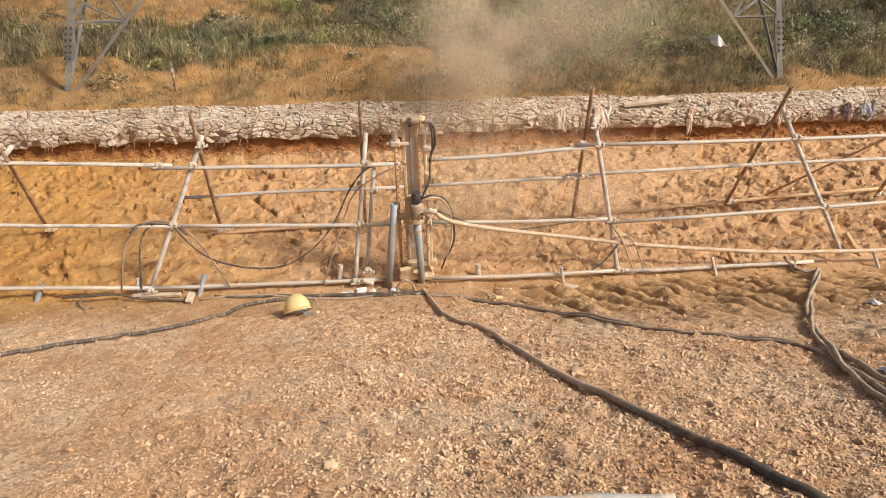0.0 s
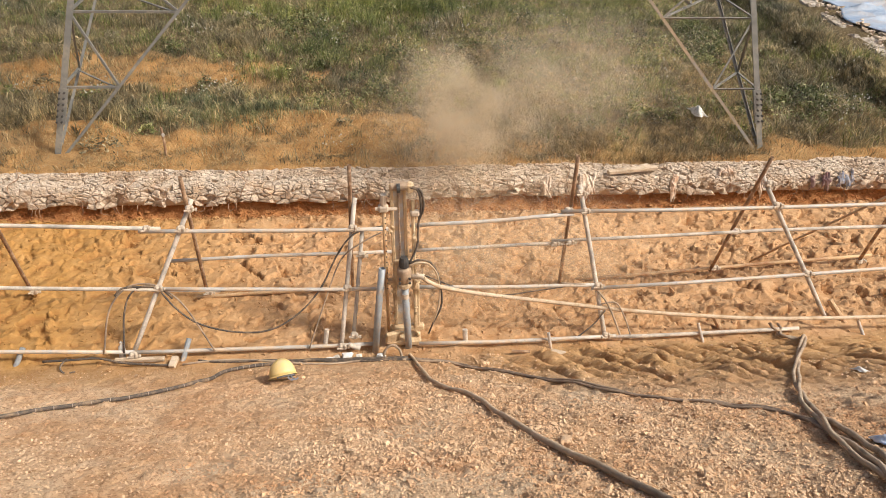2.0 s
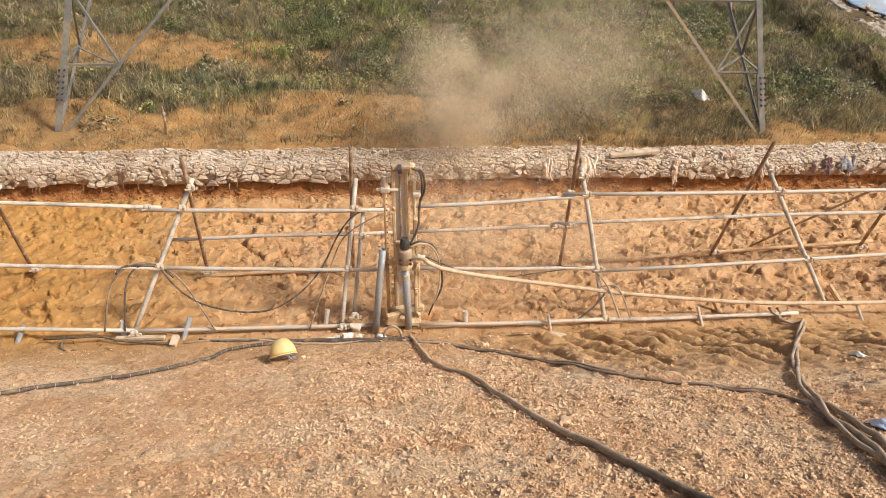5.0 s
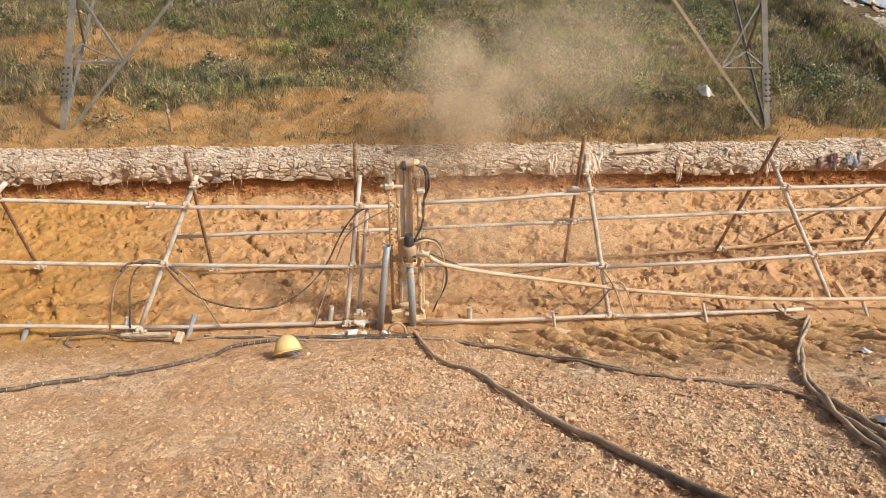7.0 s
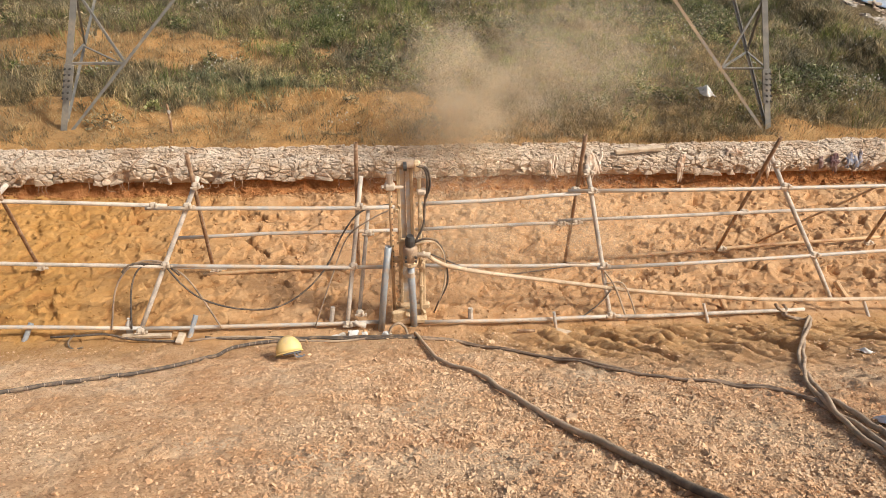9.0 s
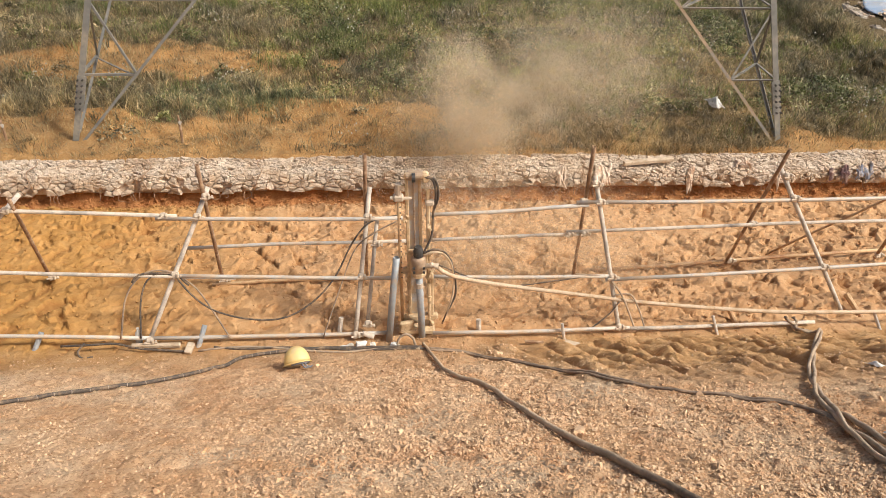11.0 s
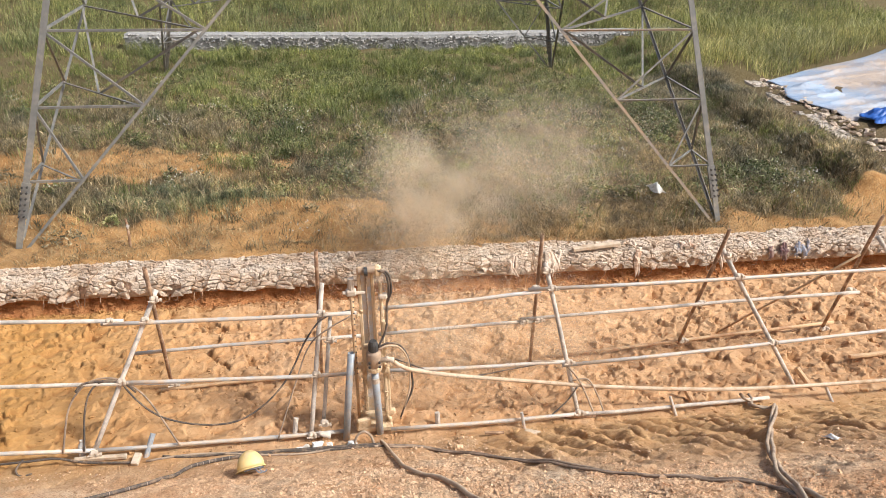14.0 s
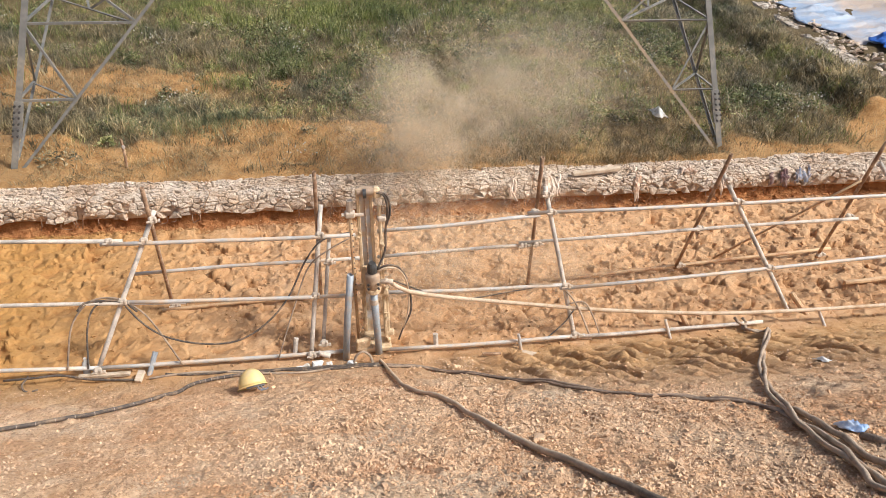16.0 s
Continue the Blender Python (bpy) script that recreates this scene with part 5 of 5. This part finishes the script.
    part("cross_bar", block(0.18, 0.0, 0.02, 0.40, 0.07, 0.07, 0.015), M_RIG, root, "clay-caked cross bar")
    part("foot_plate", Geo().box(pose(0.40, 6.36, 0.04), 0.36, 0.18, 0.08, 0.02), M_RIG, root, "clay-caked foot plate")
    part("foot_plate", Geo().box(pose(0.27, 6.28, 0.13, 12, 0, 18), 0.16, 0.05, 0.16, 0.012), M_RIG, root, "clay-caked foot plate")
    rng = random.Random(3)
    for k in range(26):
        z = rng.uniform(0.05, 1.5)
        dx = rng.choice((-0.115, 0.118, 0.13, -0.12))
        s = rng.uniform(0.018, 0.038)
        part("mud_lump", Geo().rock(upright @ pose(dx + rng.uniform(-0.02, 0.02), -0.03, z), s, s * 0.7, s * 1.2, rng, 10), M_RIG, root)
    for k, off in enumerate((0.0, 0.025)):
        pts = curve_points([at(1.92, 0.08 + off, -0.03), at(1.88, 0.16 + off, -0.04), at(1.70, 0.185 + off, -0.03), at(1.5, 0.16, 0.0), at(1.25, 0.14, -0.03), at(1.08, 0.05, -0.09)], 5)
        part("hydraulic_hose", Geo().tube(pts, 0.012, 7, False), M_CABLE, root, "black hydraulic hose", True)
    for dz in (0.0, 0.03):
        pts = curve_points([at(1.06 + dz, 0.05, -0.10), at(1.10 + dz, 0.16, -0.1), at(1.02 + dz, 0.28, -0.05), at(0.80 + dz, 0.36, 0.0), at(0.5, 0.36 + dz, 0.0), at(0.25, 0.30, 0.0), at(0.05, 0.25, 0.05)], 5)
        part("hydraulic_hose", Geo().tube(pts, 0.011, 7, False), M_CABLE if dz else M_HOSE_TAN, root, "thin hydraulic hose", True)
    return root


drill_rig()


# ---- hoses and cables ----
def laid(pts, r, per=6):
    """A line resting on the ground."""
    out = []
    for p in curve_points(pts, per):
        z = max(float(ground_height(p.x, p.y)), float(ground_height(p.x + r, p.y)), float(ground_height(p.x - r, p.y)), float(ground_height(p.x, p.y - r)), float(ground_height(p.x, p.y + r)))
        out.append(Vector((p.x, p.y, z + r * 0.75)))
    for _ in range(2):
        out = [out[0]] + [(a + b * 2 + c) / 4 for a, b, c in zip(out, out[1:], out[2:])] + [out[-1]]
    return out


def hose(name, line, r, material, label, n=10, category="hose"):
    return single(name, Geo().tube(line, list(r) if isinstance(r, tuple) else r, n), material, label, category, tuple(line[0]), smooth=True)


main_line = laid([(0.44, 6.10, 0), (0.48, 5.95, 0), (0.54, 5.40, 0), (0.62, 4.92, 0), (0.83, 4.59, 0), (0.94, 4.18, 0), (1.09, 3.39, 0), (1.30, 2.82, 0), (1.48, 2.23, 0), (1.65, 1.78, 0), (1.80, 1.45, 0), (2.3, 0.6, 0)], 0.023, 8)
hose("air_hose", main_line, tuple(np.linspace(0.015, 0.026, len(main_line))), M_HOSE_HALF, "thick dusty black rubber hose lying down the bank", 12)
left_line = laid([(-4.6, 3.4, 0), (-3.6, 4.10, 0), (-3.01, 4.48, 0), (-2.61, 4.83, 0), (-2.09, 5.07, 0), (-1.60, 5.46, 0), (-1.43, 5.85, 0), (-1.22, 6.0, 0), (-0.93, 6.05, 0), (-0.45, 6.08, 0), (0.0, 6.05, 0), (0.42, 6.02, 0)], 0.021, 8)
root = hose("wrapped_hose", left_line, 0.018, M_CABLE, "dark hose wrapped with pale tape lying on the bank", 10)
for i in range(8, 62, 2):
    a, b = left_line[i], left_line[i + 1]
    d = (b - a).normalized()
    part("tape_band", Geo().tube([a, a + d * 0.006], 0.0192, 10, False), M_BAND, root)
strand = [(0.46, 6.02, 0), (0.91, 5.86, 0), (1.25, 5.50, 0), (1.66, 4.96, 0), (2.02, 4.51, 0), (2.35, 4.18, 0), (2.69, 3.95, 0), (2.96, 3.67, 0), (3.04, 3.40, 0), (2.90, 2.95, 0), (2.75, 2.45, 0), (2.6, 2.0, 0), (2.6, 1.2, 0)]
hose("power_cable", laid(strand, 0.014, 7), 0.014, M_HOSE, "dusty black cable lying across the bank", 8, "cable")
hose("power_cable", laid([(x + 0.03 * math.sin(3 * i), y - 0.035 - 0.02 * math.cos(2 * i), 0) for i, (x, y, z) in enumerate(strand)], 0.012, 7), 0.012, M_HOSE, "thinner black cable lying across the bank", 8, "cable")
hose("power_cable", laid([(-1.75, 6.16, 0), (-1.5, 6.12, 0), (-1.0, 6.13, 0), (-0.4, 6.06, 0), (0.1, 6.02, 0), (0.6, 6.0, 0)], 0.011, 6), 0.011, M_CABLE, "thin black cable lying along the bench edge", 7, "cable")
hose("flat_strap", laid([(-1.9, 6.1, 0), (-1.3, 6.16, 0), (-0.5, 6.0, 0), (0.1, 6.06, 0), (0.4, 6.0, 0)], 0.012, 6), 0.012, M_HOSE_PALE, "grey green strap lying along the bench edge", 7, "strap")
pts = curve_points([(0.16, 6.08, 0.02), (0.19, 6.10, 0.12), (0.26, 6.10, 0.17), (0.33, 6.09, 0.12), (0.36, 6.07, 0.02)], 5)
hose("strap_loop", pts, 0.014, M_HOSE_PALE, "grey green strap loop standing up by the drill foot", 8, "strap")
centre = [(4.62, 6.22, 0), (4.60, 6.12, 0), (4.74, 6.0, 0), (4.64, 5.81, 0), (4.13, 5.16, 0), (3.67, 4.50, 0), (3.38, 4.02, 0), (3.02, 3.31, 0), (2.80, 2.72, 0), (2.65, 2.28, 0), (2.58, 2.0, 0), (2.5, 1.2, 0)]
line = laid(centre, 0.028, 10)
for k in (0, 1):
    pts = []
    for i, p in enumerate(line):
        a = i * 0.20 + k * math.pi
        w = 0.024 if i < 70 else 0.034
        pts.append(p + Vector((math.cos(a) * w, 0, abs(math.sin(a)) * 0.022 if math.sin(a) > 0 else 0)))
    if k == 0:
        pts = [Vector((4.52, 6.28, 0.11)), Vector((4.54, 6.22, 0.09))] + pts[3:]
    else:
        pts = [Vector((4.62, 6.28, 0.10)), Vector((4.64, 6.22, 0.08))] + pts[3:]
    hose("twisted_hose", pts, 0.017, M_HOSE_PALE, "dust-coated hose twisted with another down the bank")
hose("bundle_hose", laid([(3.12, 3.52, 0), (3.10, 3.25, 0), (2.98, 2.85, 0), (2.86, 2.50, 0), (2.82, 2.1, 0), (2.8, 1.2, 0)], 0.02, 8), 0.02, M_HOSE_PALE, "dust-coated hose lying beside the twisted pair")
hose("bundle_hose", laid([(3.05, 2.75, 0), (3.10, 2.5, 0), (3.12, 2.2, 0), (3.2, 1.6, 0)], 0.024, 8), 0.024, M_HOSE, "dark dusty hose end lying beside the twisted pair")
# tan air hose from the swivel along the fence
tan = curve_points([(0.58, 6.24, 0.92), (0.66, 6.28, 0.83), (0.82, 6.36, 0.70), (1.15, 6.40, 0.59), (1.54, 6.42, 0.50), (2.28, 6.40, 0.38), (2.86, 6.36, 0.305), (3.79, 6.29, 0.235), (4.55, 6.24, 0.205), (5.86, 6.22, 0.185), (8.0, 6.2, 0.19)], 8)
hose("tan_air_hose", tan, 0.022, M_HOSE_TAN, "tan rubber air hose running along the fence")


def hung(pts, r, material, label):
    line = [on_front(x, z, 0.045) for x, y, z in curve_points([(a, 0, b) for a, b in pts], 6)]
    hose("hanging_cable", line, r, material, label, 7, "cable")


hung([(-2.12, 0.70), (-1.95, 0.50), (-1.73, 0.35), (-1.39, 0.26), (-1.03, 0.26), (-0.73, 0.40), (-0.48, 0.64), (-0.28, 0.98), (-0.09, 1.17), (0.20, 1.23)], 0.010, M_CABLE, "black cable sagging between fence and drill")
hung([(-0.62, 0.05), (-0.42, 0.55), (-0.25, 0.92), (-0.02, 1.08), (0.18, 1.17)], 0.008, M_HOSE, "thin brown cable sagging from the drill")
hung([(-2.70, 0.10), (-2.62, 0.50), (-2.44, 0.71), (-2.21, 0.745), (-2.02, 0.66), (-1.85, 0.50), (-1.58, 0.07)], 0.010, M_HOSE, "dusty cable looped over the middle rail")
hung([(-2.50, 0.10), (-2.47, 0.48), (-2.37, 0.68), (-2.15, 0.73), (-1.98, 0.60)], 0.010, M_CABLE, "black cable looped over the middle rail")
hung([(-2.55, 0.64), (-2.47, 0.71), (-2.25, 0.72), (-2.06, 0.70)], 0.014, M_CABLE, "black cable looped over the middle rail")
hung([(2.10, 0.62), (2.42, 0.585), (2.55, 0.49), (2.66, 0.33), (2.78, 0.05)], 0.011, M_HOSE_PALE, "dusty cable hanging from the middle rail")
hung([(2.55, 0.40), (2.72, 0.40), (2.82, 0.25), (2.90, 0.04)], 0.009, M_HOSE_PALE, "dusty cable looped over the tan hose")
hung([(0.6, 0.75), (1.0, 0.60), (1.4, 0.52), (1.9, 0.56), (2.3, 0.60)], 0.008, M_CABLE, "thin black cable tied along the middle rail")
hung([(2.25, 0.04), (2.48, 0.20), (2.60, 0.33)], 0.008, M_CABLE, "thin black cable tied to the fence post")
hose("ground_cable", curve_points([(-3.3, 6.2, 0.06), (-3.0, 6.16, 0.10), (-2.75, 6.18, 0.09), (-2.5, 6.12, 0.07), (-2.3, 6.12, 0.04), (-2.05, 6.1, 0.03)], 6), 0.012, M_CABLE, "black cable coiled over the ground rail", 8, "cable")
hose("ground_cable", curve_points([(-3.05, 6.18, 0.11), (-3.1, 6.1, 0.06), (-3.05, 6.05, 0.02), (-2.95, 6.06, 0.03)], 6), 0.010, M_CABLE, "black cable end hooked over the ground rail", 7, "cable")


line = laid([(0.42, 1.72, 0), (0.78, 1.71, 0), (1.14, 1.66, 0)], 0.03, 6)
hose("grey_pipe", line, 0.03, M_PIPE, "grey steel pipe lying across the bank", 10, "pipe")


# ---- helmet ----
def helmet():
    base = at_ground(-0.80, 5.44, -0.02)
    root = thing("safety_helmet", tuple(base), "yellow plastic safety helmet lying on the clay", "helmet")
    m = Matrix.Translation(base + Vector((0.0, 0, 0.075))) @ pose(0, 0, 0, -46, -17, 0) @ Matrix.Scale(0.95, 4)
    g, n, rings = Geo(), 28, 9
    verts, faces = [], []
    for j in range(rings + 1):
        a = j / rings * math.pi / 2
        for i in range(n):
            t = 2 * math.pi * i / n
            ridge = 1 + 0.03 * math.exp(-(math.sin(t) / 0.16) ** 2) * math.sin(a)
            verts.append(m @ Vector((0.135 * math.cos(t) * math.cos(a), 0.112 * math.sin(t) * math.cos(a), 0.172 * math.sin(a) ** 0.9 * ridge)))
    for j in range(rings):
        faces += [(j * n + i, j * n + (i + 1) % n, (j + 1) * n + (i + 1) % n, (j + 1) * n + i) for i in range(n)]
    k = len(verts)
    verts += [m @ (m.inverted() @ v * 0.955) for v in verts[:k]]
    faces += [tuple(k + i for i in reversed(f)) for f in faces[:]]
    faces += [(i, (i + 1) % n, k + (i + 1) % n, k + i) for i in range(n)]
    g.add(verts, faces)
    shell = part("shell", g, M_HAT, root, "", True)
    g, verts, faces = Geo(), [], []
    for i in range(n):
        t = 2 * math.pi * i / n
        out = 0.010 + 0.012 * max(0.0, -math.cos(t)) ** 2
        for rr, dz in ((0.0, 0.006), (out, -0.004), (out, -0.010), (0.0, -0.002)):
            verts.append(m @ Vector(((0.135 + rr) * math.cos(t), (0.112 + rr) * math.sin(t), dz)))
    for i in range(n):
        a, b = i * 4, (i + 1) % n * 4
        faces += [(a + q, b + q, b + (q + 1) % 4, a + (q + 1) % 4) for q in range(4)]
    part("brim", g.add(verts, faces), M_HAT, shell, "", True)
    for t0 in (-0.5, -0.9):
        p = m @ Vector((0.10 * math.cos(t0), 0.09 * math.sin(t0), 0.0))
        part("chin_strap", Geo().tube(curve_points([p, p + Vector((0.02, -0.03, -0.03)), p + Vector((0.05, -0.035, -0.045)), p + Vector((0.075, -0.02, -0.035))], 4), 0.007, 6, False), M_STRAP, root, "grey webbing strap")
    part("headband", Geo().tube([m @ Vector((0.11 * math.cos(t), 0.09 * math.sin(t), -0.012)) for t in np.linspace(-1.9, 1.2, 14)], 0.011, 6, False), M_STRAP, root, "grey inner headband")


helmet()


# ---- drifting drill dust ----
def dust_surface():
    """A thin veil of clay dust: most of the light passes through each shred."""
    m, nt, p = nodes_of("clay_dust")
    d = nt.nodes.new("ShaderNodeBsdfDiffuse")
    d.inputs[0].default_value = (0.90, 0.76, 0.55, 1)
    t = nt.nodes.new("ShaderNodeBsdfTranslucent")
    t.inputs[0].default_value = (0.92, 0.79, 0.58, 1)
    both, thin, clear = nt.nodes.new("ShaderNodeMixShader"), nt.nodes.new("ShaderNodeMixShader"), nt.nodes.new("ShaderNodeBsdfTransparent")
    both.inputs[0].default_value, thin.inputs[0].default_value = 0.5, 0.21
    link(nt, d.outputs[0], both.inputs[1])
    link(nt, t.outputs[0], both.inputs[2])
    link(nt, clear.outputs[0], thin.inputs[1])
    link(nt, both.outputs[0], thin.inputs[2])
    link(nt, thin.outputs[0], nt.nodes["Material Output"].inputs[0])
    return m


M_DUST = dust_surface()


def dust(name, blobs, size, seed, label):
    """Shreds of clay dust hanging in the air round the drill: centre, spread and count of each puff."""
    rs = np.random.RandomState(seed)
    P = []
    for centre, spread, n in blobs:
        p = rs.normal(0, 1, (n, 3)) * spread + centre
        k = vn(p[:, 0] + p[:, 2] * 0.4, p[:, 2] * 1.3 + p[:, 1] * 0.3, 0.42, seed + 2) * 0.6 + vn(p[:, 0] - p[:, 2], p[:, 1] + p[:, 2], 0.2, seed + 1) * 0.3
        P.append(p[(k > rs.uniform(0.1, 0.75, n)) & (p[:, 2] > ground_height(p[:, 0], p[:, 1]) + 0.03)])
    P = np.concatenate(P)
    n = len(P)
    T = rs.normal(0, 1, (n, 3, 3))
    T = T / np.linalg.norm(T, axis=2)[..., None] * size * rs.uniform(0.6, 1.4, (n, 1, 1))
    return tagged(bulk(name, (P[:, None] + T).reshape(-1, 3), np.arange(n * 3).reshape(-1, 3), M_DUST), label, "dust", kind="stuff")


dust("drill_dust", [((1.7, 7.2, 0.5), (0.9, 0.6, 0.40), 260000), ((0.75, 6.9, 0.8), (0.3, 0.3, 0.5), 60000)], 0.0105, 9, "thin tan clay dust drifting away from the drill")
dust("dust_plume", [((1.4, 9.5, 1.2), (0.5, 0.45, 0.45), 220000), ((2.3, 10.2, 1.3), (0.95, 0.6, 0.42), 250000), ((3.4, 10.8, 1.7), (0.9, 0.6, 0.5), 120000)], 0.0135, 19, "soft tan plume of clay dust over the stone edging")
